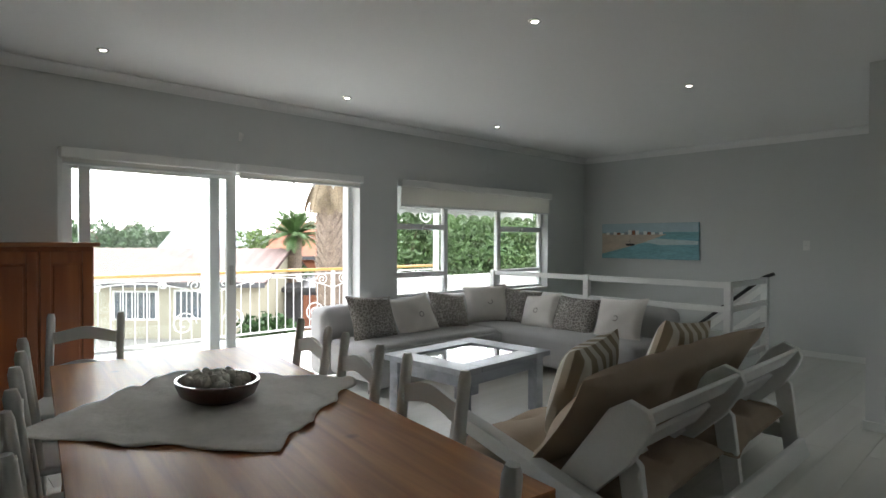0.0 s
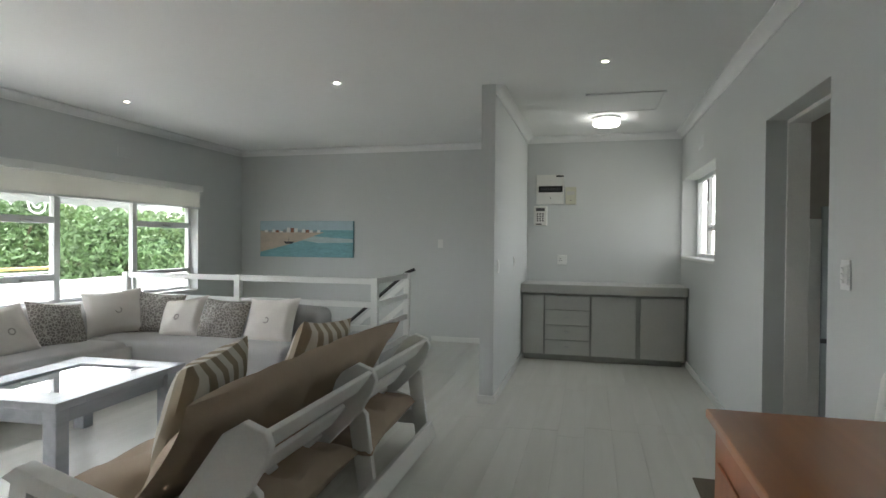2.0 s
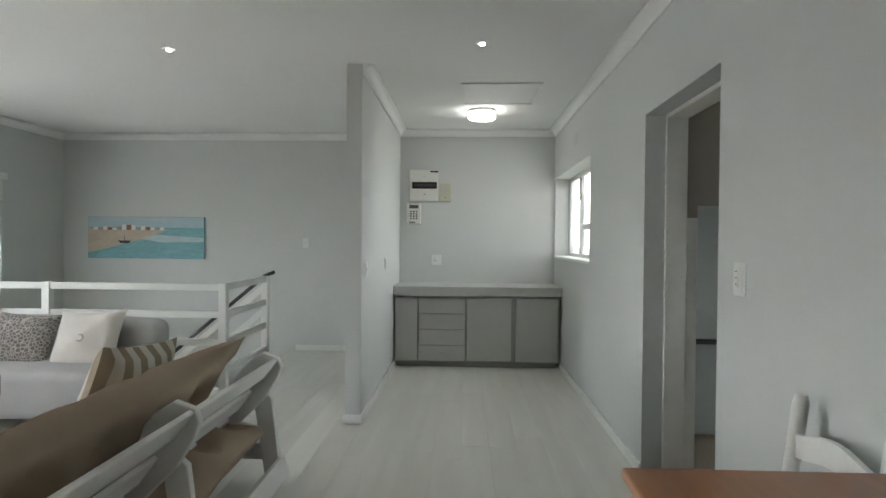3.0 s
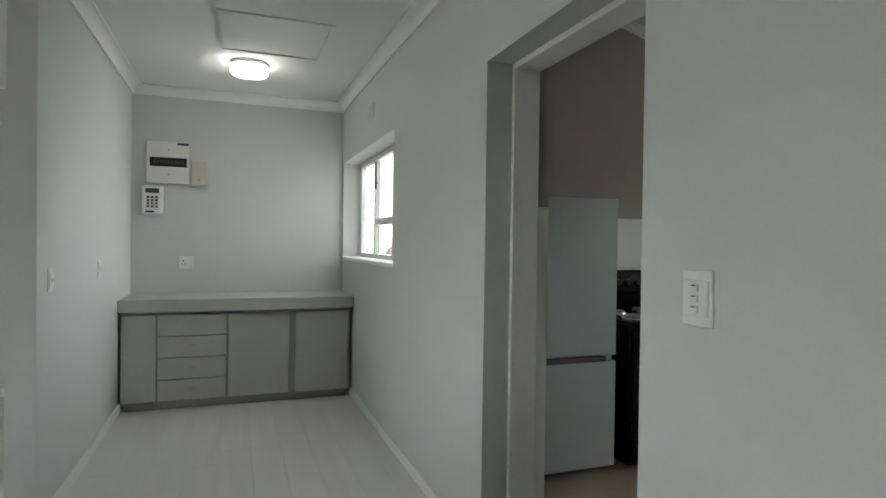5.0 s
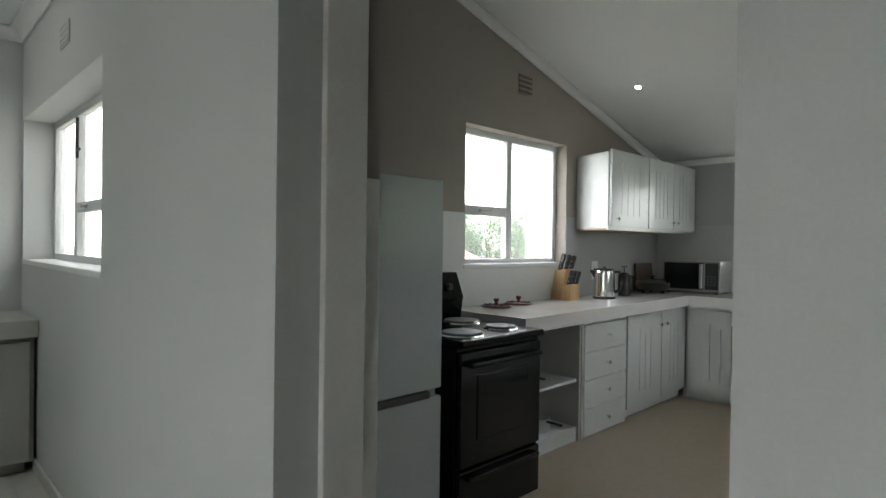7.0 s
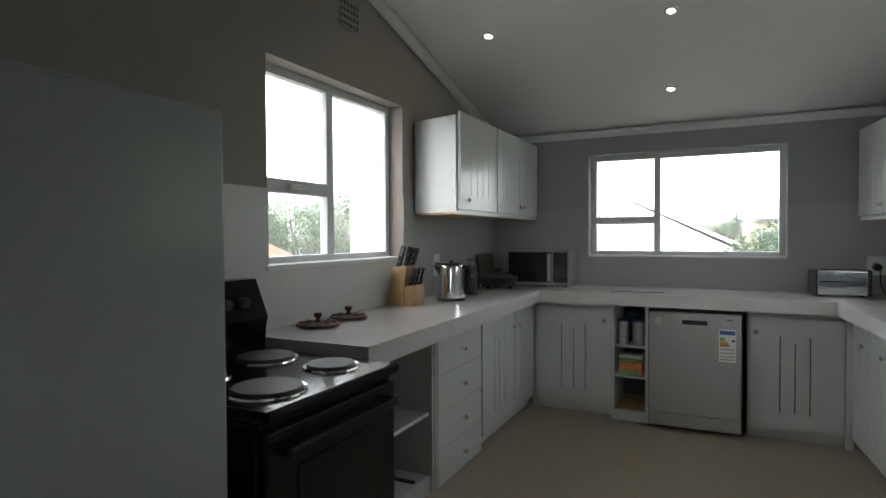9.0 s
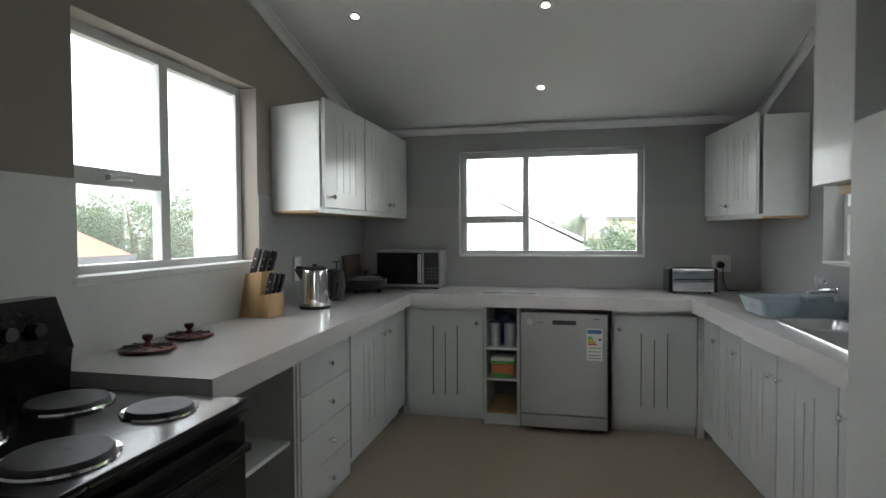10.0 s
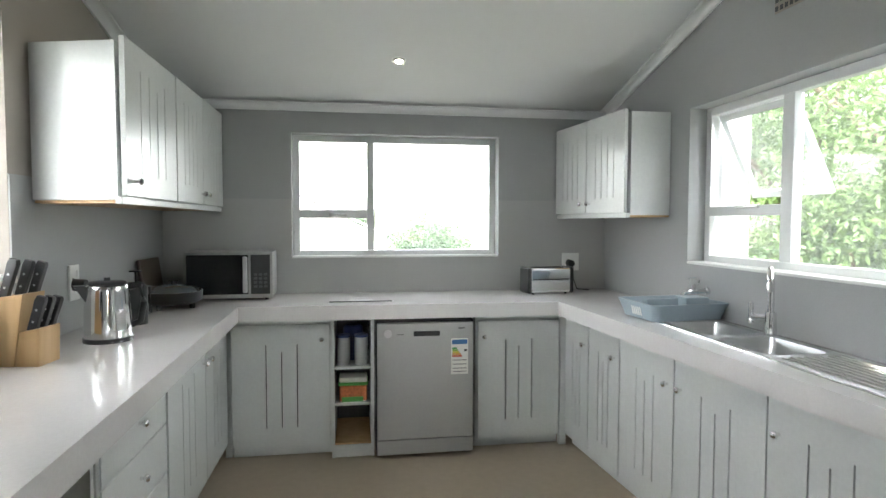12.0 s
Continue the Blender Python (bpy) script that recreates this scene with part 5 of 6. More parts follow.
# fridges
fr = thing("fridge_freezer", pose(1.87, 5.03, 0), "tall silver fridge freezer beside the stove", "fridge")
part("body", Shape().box(0, 0.63, 0.04, 0.70, 0.03, 1.67, 0.006), M_FRIDGEB, fr)
part("upper_door", Shape().box(0.0, 0.63, 0.0, 0.038, 0.725, 1.675, 0.008), M_FRIDGE, fr)
part("lower_door", Shape().box(0.0, 0.63, 0.0, 0.038, 0.05, 0.69, 0.008), M_FRIDGE, fr)
part("handle", Shape().box(0.0, 0.55, -0.012, 0.02, 0.690, 0.722, 0.006), M_IRON, fr, "dark grip strip between the doors")
w = thing("upright_freezer", pose(2.45, 2.90, 0), "white upright freezer standing by the doorway", "freezer")
part("body", Shape().box(0, 0.57, 0.0, 0.66, 0.03, 1.61, 0.012), M_WHITE, w)
part("door", Shape().box(0.0, 0.57, 0.665, 0.70, 0.05, 1.61, 0.014), M_WHITE, w)
part("handle", Shape().box(0.03, 0.06, 0.70, 0.735, 0.9, 1.2, 0.008), M_STEEL, w)

# on the worktop, left
kb = thing("knife_block", rz(4.55, 5.775, CT, -6), "beech knife block with black-handled knives", "knife block")
part("block", Shape().slab([(-0.065, 0.0), (0.05, 0.0), (0.005, 0.232), (-0.10, 0.245)], "x", -0.06, 0.06, 0.003), M_BLOCK, kb)
part("front_block", Shape().slab([(-0.145, 0.0), (-0.066, 0.0), (-0.084, 0.118), (-0.150, 0.13)], "x", -0.058, 0.058, 0.003), M_BLOCK, kb)
for k, (x, y, z, l) in enumerate(((-0.036, -0.025, 0.234, 0.135), (0.006, -0.05, 0.237, 0.125), (0.038, -0.075, 0.24, 0.115), (-0.036, -0.115, 0.122, 0.12), (0.0, -0.122, 0.123, 0.115), (0.034, -0.128, 0.124, 0.11))):
    m = Matrix.Translation((x, y, z)) @ Matrix.Rotation(radians(17), 4, "X")
    out = [(-0.014, -0.004), (0.014, -0.004), (0.013, l * 0.5), (0.017, l * 0.85), (0.012, l), (-0.012, l), (-0.017, l * 0.9)]
    hd = Shape().slab(out, "x", -0.011, 0.011, 0.003)
    bmesh.ops.transform(hd.bm, matrix=m, verts=hd.bm.verts[:])
    kn = part("knife_handle", hd, M_BLACKP, kb)
    for f in (0.25, 0.6):
        rv = Shape().cyl((-0.0125, 0, l * f), 0.004, 0.025, axis="x", seg=8)
        bmesh.ops.transform(rv.bm, matrix=m, verts=rv.bm.verts[:])
        part("rivet", rv, M_STEEL, kn)
kt = thing("kettle", rz(4.91, 5.59, CT, 118), "polished steel cordless kettle with black handle", "kettle")
part("body", Shape().lathe((0, 0, 0), [(0, 0.02), (0.088, 0.02), (0.088, 0.045), (0.088, 0.06), (0.082, 0.21), (0.077, 0.228), (0, 0.235)], 32), M_CHROME, kt)
part("base", Shape().lathe((0, 0, 0), [(0, 0), (0.092, 0), (0.092, 0.018), (0, 0.02)], 32), M_BLACKP, kt)
part("lid", Shape().lathe((0, 0, 0.228), [(0.074, 0.006), (0.066, 0.016), (0, 0.02)], 28).cyl((0, 0, 0.24), 0.012, 0.02, seg=12), M_BLACKP, kt)
part("handle", Shape().tube([(-0.065, 0, 0.215), (-0.12, 0, 0.22), (-0.135, 0, 0.15), (-0.12, 0, 0.07), (-0.08, 0, 0.055)], 0.014, 10), M_BLACKP, kt)
part("spout", Shape().slab([(0.07, 0.15), (0.078, 0.232), (0.118, 0.232)], "y", -0.025, 0.025), M_BLACKP, kt)
part("water_gauge", Shape().box(-0.016, 0.016, 0.072, 0.082, 0.07, 0.18, 0.005), M_BLACKP, kt)
cp = thing("coffee_press", pose(5.30, 5.62, CT), "black coffee press with plunger beside the kettle", "coffee press")
part("body", Shape().lathe((0, 0, 0), [(0, 0), (0.05, 0), (0.052, 0.18), (0.03, 0.20), (0, 0.20)], 24), M_BLACKP, cp)
part("plunger", Shape().cyl((0, 0, 0.2), 0.004, 0.05, seg=8).cyl((0, 0, 0.25), 0.028, 0.006, seg=16), M_BLACKP, cp)
part("handle", Shape().tube([(0.05, -0.02, 0.17), (0.10, -0.03, 0.17), (0.10, -0.03, 0.04), (0.05, -0.02, 0.04)], 0.009, 8), M_BLACKP, cp)
pn = thing("electric_pan", pose(5.80, 5.60, CT), "black electric frying pan with glass lid", "pan")
part("body", Shape().lathe((0, 0, 0), [(0, 0.03), (0.12, 0.03), (0.15, 0.05), (0.155, 0.10), (0.145, 0.10), (0, 0.09)], 28), M_BLACKP, pn)
part("lid", Shape().lathe((0, 0, 0), [(0.148, 0.10), (0.12, 0.125), (0.05, 0.138), (0.0, 0.14)], 28), M_TABLEGLASS, pn)
part("lid_knob", Shape().cyl((0, 0, 0.138), 0.012, 0.018, seg=12).cyl((0, 0, 0.154), 0.03, 0.008, seg=14), M_BLACKP, pn)
for a in (30, 150, 270):
    part("foot", Shape().cyl((0.10 * math.cos(radians(a)), 0.10 * math.sin(radians(a)), 0), 0.016, 0.035, seg=10), M_BLACKP, pn)
part("side_handle", Shape().box(0.15, 0.21, -0.05, 0.05, 0.075, 0.095, 0.006), M_BLACKP, pn)
tr = single("serving_tray", Shape().box(-0.17, 0.17, -0.01, 0.01, 0, 0.27, 0.008), mat("dark_brown_board", (0.10, 0.075, 0.06), 0.5), pose(6.05, 5.78, CT, -8, 0, 0), "dark brown board leaning on the wall", "board")
for x, y, r in ((3.66, 5.69, 0.09), (3.93, 5.71, 0.085)):
    l = thing("trivet", pose(x, y, CT), "dark cast-iron trivet lid with red knob", "trivet", "trivets")
    part("plate", Shape().lathe((0, 0, 0), [(0, 0.004), (r, 0.004), (r + 0.012, 0.008), (r + 0.012, 0.014), (r, 0.018), (0.02, 0.02), (0, 0.02)], 30), M_REDLID, l)
    for k in range(10):
        part("rib", Shape().box(0.03, r, -0.004, 0.004, 0.017, 0.022, m=Matrix.Rotation(k * math.pi / 5, 4, "Z")), M_IRON, l)
    part("knob", Shape().lathe((0, 0, 0), [(0.02, 0.02), (0.009, 0.035), (0.02, 0.05), (0.018, 0.062), (0, 0.064)], 16), M_REDLID, l)
sk = socket(pose(5.17, KL - 0.006, 1.17), 0.09, 0.16, True)
part("lead", Shape().tube([(-0.01, -0.06, -0.02), (-0.01, -0.07, -0.08), (0.02, -0.09, -0.13), (-0.05, -0.12, -0.17), (-0.10, -0.14, -0.19), (-0.05, -0.16, -0.17), (-0.02, -0.2, -0.185)], 0.004, 6), M_BLACKP, sk, "black flex")

# on the worktop, end wall
mw = thing("microwave_oven", rz(6.055, 5.615, CT, -87), "silver microwave oven with dark glass door", "microwave")
part("case", Shape().box(0, 0.52, 0.01, 0.325, 0.015, 0.30, 0.008), M_DWASH, mw)
part("front_frame", Shape().box(0, 0.52, -0.006, 0.01, 0.015, 0.30, 0.004), M_DWASH, mw)
d = part("door", Shape().box(0.015, 0.375, -0.014, -0.005, 0.04, 0.285, 0.004), M_BLACK, mw, "dark glass door")
part("handle", Shape().box(0.345, 0.372, -0.04, -0.014, 0.05, 0.275, 0.006), M_STEEL, d)
part("control_panel", Shape().box(0.39, 0.505, -0.012, -0.005, 0.04, 0.285, 0.003), M_BLACKP, mw)
for i in range(3):
    for j in range(4):
        part("button", Shape().box(0.408 + 0.03 * i, 0.428 + 0.03 * i, -0.015, -0.011, 0.08 + 0.025 * j, 0.095 + 0.025 * j, 0.001), M_IRON, mw)
for x in (0.04, 0.48):
    for y in (0.04, 0.29):
        part("foot", Shape().cyl((x, y, 0), 0.012, 0.016, seg=10), M_BLACKP, mw)
to = thing("toaster", rz(6.08, 3.42, CT, -84), "chrome and black two-slice toaster", "toaster")
part("body", Shape().box(0, 0.30, 0.0, 0.15, 0.012, 0.18, 0.014, 3), M_CHROME, to)
part("end_cap", Shape().box(-0.018, 0.012, -0.004, 0.154, 0.008, 0.183, 0.012), M_BLACKP, to)
part("end_cap", Shape().box(0.288, 0.318, -0.004, 0.154, 0.008, 0.183, 0.012), M_BLACKP, to)
part("slot", Shape().box(0.04, 0.26, 0.04, 0.06, 0.178, 0.182).box(0.04, 0.26, 0.09, 0.11, 0.178, 0.182), M_DARK, to)
part("trim", Shape().box(0.02, 0.28, -0.003, 0.0, 0.10, 0.106), M_BLACKP, to)
for x in (0.03, 0.27):
    part("foot", Shape().cyl((x, 0.03, 0), 0.01, 0.014, seg=8), M_BLACKP, to)
    part("foot", Shape().cyl((x, 0.12, 0), 0.01, 0.014, seg=8), M_BLACKP, to)
sk = socket(rz(KE, 3.02, 1.155, -90), 0.13, 0.13, True)
part("lead", Shape().tube([(0.0, -0.06, -0.03), (0.0, -0.07, -0.12), (0.02, -0.09, -0.19), (0.10, -0.12, -0.195)], 0.004, 6), M_BLACKP, sk, "black flex")
hp = thing("worktop_grille", pose(6.02, 4.55, CT), "flat metal grille set into the worktop", "grille")
part("plate", Shape().box(-0.11, 0.10, -0.20, 0.20, 0.0, 0.004, 0.001), M_TOP, hp)
part("slot", Shape().box(-0.115, -0.105, -0.19, 0.19, 0.001, 0.006), M_IRON, hp)
part("ring", Shape().lathe((0.0, 0, 0.004), [(0.05, 0), (0.07, 0.003), (0.075, 0)], 20), M_TOP, hp)

# sink
def rrect(x0, x1, y0, y1, r, n=5):
    out = []
    for cx, cy, a in ((x1 - r, y1 - r, 0), (x0 + r, y1 - r, 90), (x0 + r, y0 + r, 180), (x1 - r, y0 + r, 270)):
        for k in range(n + 1):
            t = radians(a + 90 * k / n)
            out.append((cx + r * math.cos(t), cy + r * math.sin(t)))
    return out


sk = thing("kitchen_sink", pose(0, 0, CT), "stainless steel double sink with ribbed drainer", "sink")
Y0, Y1 = 2.795, 3.125
s = Shape().box(3.72, 4.245, Y0, Y1, -0.01, 0.004, 0.003).box(4.955, 5.055, Y0, Y1, -0.01, 0.004).box(4.245, 4.955, Y0, 2.83, -0.01, 0.004).box(4.245, 4.955, 3.10, Y1, -0.01, 0.004).box(4.585, 4.615, 2.83, 3.10, -0.01, 0.004)
part("deck", s, M_STEEL, sk, smooth=False)
part("front_edge", Shape().tube([(3.72, Y1, 0.002), (5.055, Y1, 0.002)], 0.006, 8), M_CHROME, sk)
for x0, x1 in ((4.245, 4.585), (4.615, 4.955)):
    s = Shape()
    loops = []
    for inset, z, r in ((-0.012, 0.0045, 0.05), (-0.006, 0.008, 0.05), (0.004, 0.004, 0.05), (0.012, -0.03, 0.05), (0.02, -0.13, 0.05), (0.045, -0.15, 0.04)):
        loops.append([s.bm.verts.new((x, y, z)) for x, y in rrect(x0 + inset, x1 - inset, 2.83 + inset, 3.10 - inset, r)])
    for a, b in zip(loops, loops[1:]):
        n = len(a)
        for k in range(n):
            s.bm.faces.new((a[k], a[(k + 1) % n], b[(k + 1) % n], b[k]))
    s.bm.faces.new(loops[-1])
    b = part("bowl", s, M_STEEL, sk)
    part("waste", Shape().cyl(((x0 + x1) / 2, 2.96, -0.149), 0.035, 0.004), M_CHROME, b)
for k in range(9):
    y = 2.84 + 0.03 * k
    part("drainer_rib", Shape().tube([(3.77, y, 0.003), (4.20, y, 0.004)], 0.006, 6), M_CHROME, sk)
tp = thing("mixer_tap", pose(4.60, 2.812, CT + 0.004, 0, 0, 48), "tall chrome swan-neck mixer tap", "tap")
arc = [(0, 0, 0.0), (0, 0, 0.23)] + [(0.0, 0.055 - 0.055 * math.cos(radians(a)), 0.23 + 0.06 * math.sin(radians(a))) for a in range(20, 181, 20)] + [(0, 0.112, 0.20)]
part("spout", Shape().tube(arc, 0.013, 12), M_CHROME, tp)
part("body", Shape().cyl((0, 0, 0), 0.026, 0.10, 0.022).cyl((0.02, 0, 0.07), 0.018, 0.05, axis="x"), M_CHROME, tp)
part("lever", Shape().box(0.065, 0.085, -0.012, 0.014, 0.04, 0.14, 0.008), M_CHROME, tp)
bt = thing("bib_tap", pose(5.13, KR, 1.085), "chrome wall tap with clear knob", "tap")
part("body", Shape().cyl((0, 0, 0), 0.02, 0.012, axis="y").tube([(0, 0.01, 0), (0.0, 0.10, 0), (0.01, 0.13, -0.005), (0.012, 0.14, -0.03)], 0.012, 10), M_CHROME, bt)
part("stem", Shape().cyl((0, 0.085, 0), 0.01, 0.035), M_CHROME, bt)
part("handle", Shape().lathe((0, 0.085, 0.035), [(0, 0), (0.026, 0.004), (0.030, 0.02), (0.024, 0.036), (0, 0.04)], 8), M_GLASS, bt, "clear faceted knob")
dr = thing("dish_rack", rz(5.105, 2.975, CT + 0.006, 94), "blue-grey plastic dish rack on the sink edge", "dish rack")
s = Shape()
lo, hi = rrect(-0.19, 0.19, -0.145, 0.145, 0.03), rrect(-0.212, 0.212, -0.172, 0.172, 0.035)
loops = []
for pts, z, k in ((lo, 0.0, 1), (hi, 0.072, 1), (hi, 0.085, 1.03), (hi, 0.085, 0.97), (lo, 0.012, 0.97)):
    loops.append([s.bm.verts.new((x * k, y * k, z)) for x, y in pts])
for a, b in zip(loops, loops[1:]):
    n = len(a)
    for k in range(n):
        s.bm.faces.new((a[k], a[(k + 1) % n], b[(k + 1) % n], b[k]))
s.bm.faces.new(loops[0])
s.bm.faces.new(loops[-1])
part("tub", s, M_RACK, dr)
part("divider", Shape().box(-0.02, 0.16, 0.02, 0.03, 0.015, 0.098, 0.003), M_RACK, dr)
part("cutlery_cup", Shape().box(-0.16, -0.03, -0.02, 0.08, 0.013, 0.105, 0.006), M_RACK, dr)
for k in range(9):
    part("prong", Shape().box(-0.15 + 0.03 * k, -0.144 + 0.03 * k, -0.12, -0.03, 0.012, 0.07, 0.002), M_RACK, dr)
for k in range(5):
    part("vent_slot", Shape().slab([(-0.02 + 0.018 * k, 0.02), (-0.012 + 0.018 * k, 0.02), (-0.03 + 0.018 * k, 0.06), (-0.038 + 0.018 * k, 0.06)], "x", 0.2055, 0.2085), M_PLAST, dr)

# ---- outdoors, to the lounge side ----
GZ = -3.0
s = Shape()
s.box(-400, 400, -400, 400, GZ - 0.3, GZ)
solid("ground", s, M_GROUND, "dry grass and sandy ground round the houses", "ground")
solid("balcony_floor", Shape().box(-7.95, WX - 0.2, -3, 7.5, -0.2, -0.05), M_TILEW, "bright tiled balcony floor", "balcony")
solid("parapet_wall", Shape().box(-8.3, -8.05, 6.5, 16, GZ, 0.70, 0.01), M_RENDER, "white rendered parapet wall beside the balcony", "wall", "")


def valance(name, x, y0, y1, ztop, zlow):
    n = max(3, round((y1 - y0) / 0.26))
    out = [(y0, ztop)]
    w = (y1 - y0) / n
    for k in range(n):
        for j in range(9):
            a = math.pi * j / 8
            out.append((y0 + w * (k + 0.5 - 0.5 * math.cos(a)), zlow + 0.06 * math.sin(a)))
    out.append((y1, ztop))
    aw = thing(name, pose(0, 0, 0), "white awning with scalloped valance outside the glass", "awning")
    part("valance", Shape().slab(out, "x", x, x + 0.012), M_WHITE, aw)
    part("canopy", Shape().slab([(x, ztop), (x + 0.012, ztop + 0.02), (WX - 0.2, ztop + 0.26), (WX - 0.2, ztop + 0.24)], "y", y0, y1), M_WHITE, aw)
    return aw


valance("awning", -5.62, 0.6, 4.0, 2.32, 2.03)
valance("awning", -5.62, 4.0, 7.6, 2.15, 1.74)

br = thing("balcony_railing", pose(-7.75, 0, -0.05), "white wrought-iron balcony railing with varnished timber handrail", "railing")
part("handrail", Shape().box(-0.05, 0.05, -2.9, 7.4, 0.98, 1.02, 0.006), M_YELLOW, br, "varnished yellow timber handrail")
part("rail", Shape().box(-0.012, 0.012, -2.9, 7.4, 0.92, 0.945).box(-0.012, 0.012, -2.9, 7.4, 0.08, 0.105), M_WHITE, br, smooth=False)
for y in (-2.9, -0.9, 1.1, 3.1, 5.1, 7.38):
    part("post", Shape().box(-0.025, 0.025, y - 0.025, y + 0.025, 0, 0.98), M_WHITE, br, smooth=False)
for y in np.arange(-2.75, 7.3, 0.14):
    part("baluster", Shape().cyl((0, float(y), 0.105), 0.007, 0.60 + 0.18 * math.sin(math.pi * ((float(y) + 0.9) % 2.0) / 2.0), seg=6), M_WHITE, br)


def spiral(y, z, r, turns, sgn):
    return [(0, y + sgn * r * (1 - k / 40 * 0.85) * math.cos(turns * 2 * math.pi * k / 40), z + r * (1 - k / 40 * 0.85) * math.sin(turns * 2 * math.pi * k / 40)) for k in range(41)]


for y in (-0.9, 1.1, 3.1, 5.1):
    part("arch", Shape().tube([(0, y + 2.0 * k / 24, 0.70 + 0.2 * math.sin(math.pi * k / 24)) for k in range(25)], 0.009, 6), M_WHITE, br)
    for dy, z, r, sg in ((0.2, 0.84, 0.10, 1), (1.8, 0.84, 0.10, -1), (0.35, 0.32, 0.17, -1), (1.65, 0.32, 0.17, 1), (0.62, 0.86, 0.06, 1), (1.38, 0.86, 0.06, -1)):
        part("scroll", Shape().tube(spiral(y + dy, z, r, 1.8, sg), 0.009, 6), M_WHITE, br)
for y in (3.0, 7.3):
    po = thing("balcony_post", pose(-7.65, y, -0.05), "slim white balcony post with scroll bracket", "post")
    part("shaft", Shape().box(-0.04, 0.04, -0.04, 0.04, 0, 2.55, 0.004), M_WHITE, po)
    part("scroll", Shape().tube([(p[0], p[1] - 0.25, p[2]) for p in spiral(0, 1.95, 0.2, 2, 1)], 0.012, 6), M_WHITE, po)

F0, R0v = Vector((-0.725, 0.688, 0)), Vector((0.688, 0.725, 0))


def far(px, d, z=0.0):
    """A place outside, by its bearing from the dining end and its distance."""
    return Vector((0.255, -0.014, 0)) + F0 * d + R0v * ((px - 784) / 1011 * d) + Vector((0, 0, z))


FA = math.degrees(math.atan2(R0v.y, R0v.x))


def house(m, w, d, h, rise, wallm, roofm, windows, label, edge=M_IRON, verge=0.4):
    """A gabled house: front along its own x at y = 0, ridge parallel to it."""
    hs = thing("house", m, label, "house")
    part("wall", Shape().box(0, w, 0.25, d - 0.25, 0, h), wallm, hs, smooth=False)
    rf = Shape()
    n = int(w / 0.28)
    for a, b, za, zb in ((-0.35, d / 2, h - 0.1, h + rise), (d + 0.35, d / 2, h - 0.1, h + rise)):
        prev = None
        for k in range(n + 1):
            x, dz = -verge + (w + 2 * verge) * k / n, 0.035 * (k % 2)
            cur = [rf.bm.verts.new((x, a, za + dz)), rf.bm.verts.new((x, b, zb + dz)), rf.bm.verts.new((x, b, zb - 0.12)), rf.bm.verts.new((x, a, za - 0.12))]
            if prev:
                for q in ((0, 1), (1, 2), (2, 3), (3, 0)):
                    rf.bm.faces.new((prev[q[0]], prev[q[1]], cur[q[1]], cur[q[0]]))
            prev = cur
    part("roof", rf, roofm, hs, smooth=False)
    for x in (-0.03, w - 0.17):
        part("gable", Shape().slab([(0.25, h), (0.25, h + 0.08), (d / 2, h + rise - 0.04), (d - 0.25, h + 0.08), (d - 0.25, h)], "x", x, x + 0.2), wallm, hs, smooth=False)
    part("fascia", Shape().box(-0.4, w + 0.4, -0.38, -0.355, h - 0.28, h - 0.05), edge, hs, smooth=False)
    for x0, x1, z0, z1 in windows:
        wn_ = part("window", Shape().box(x0, x1, 0.20, 0.26, z0, z1), M_PANE_D, hs, smooth=False)
        part("frame", Shape().box(x0 - 0.08, x0, 0.17, 0.25, z0 - 0.08, z1 + 0.08).box(x1, x1 + 0.08, 0.17, 0.25, z0 - 0.08, z1 + 0.08).box(x0, x1, 0.17, 0.25, z1, z1 + 0.08).box(x0, x1, 0.17, 0.25, z0 - 0.08, z0), M_WHITE, wn_, smooth=False)
        for k in range(1, 7):
            x = x0 + (x1 - x0) * k / 7
            part("bar", Shape().box(x - 0.02, x + 0.02, 0.18, 0.21, z0, z1), M_WHITE, wn_, smooth=False)
    return hs


def fpose(px, d):
    p = far(px, d, GZ)
    return rz(p.x, p.y, p.z, FA)


house(fpose(-260, 25), 17.7, 8, 2.65, 1.35, M_CREAM, M_ROOF, ((11.3, 13.1, 0.95, 2.1), (14.0, 15.7, 1.0, 2.15), (7.5, 9.3, 0.95, 2.1)), "cream neighbouring house with a faded red corrugated roof")
house(fpose(475, 36), 9, 8, 3.5, 2.2, M_TERRA, M_TERRA, ((3, 4.5, 0.9, 2.0),), "brick house with a terracotta roof among trees")
house(fpose(280, 60), 9, 8, 3.2, 2.4, M_ROOFG, M_ROOFG, (), "distant grey gabled house roof")
house(fpose(462, 29), 3.3, 5, 2.1, 0.5, M_IRON, M_IRON, (), "dark open carport under a flat roof")
road = solid("road", Shape().box(-60, 60, -3.2, 3.2, GZ, GZ + 0.02), M_ROAD, "grey asphalt street below the balcony", "road")
road.matrix_world = Matrix.Translation(far(700, 19.5)) @ Matrix.Rotation(radians(FA), 4, "Z")
drv = solid("pavement", Shape().box(-60, 60, -1.2, 1.2, GZ, GZ + 0.12), M_PAVE, "pale paved verge along the street", "pavement")
drv.matrix_world = Matrix.Translation(far(700, 23.6)) @ Matrix.Rotation(radians(FA), 4, "Z")
gt = thing("gate", fpose(536, 28.3), "dark red timber gate by the carport", "gate")
for k in range(8):
    part("board", Shape().box(0.2 * k, 0.2 * k + 0.18, 0, 0.05, 0, 1.7), M_TERRA, gt, smooth=False)


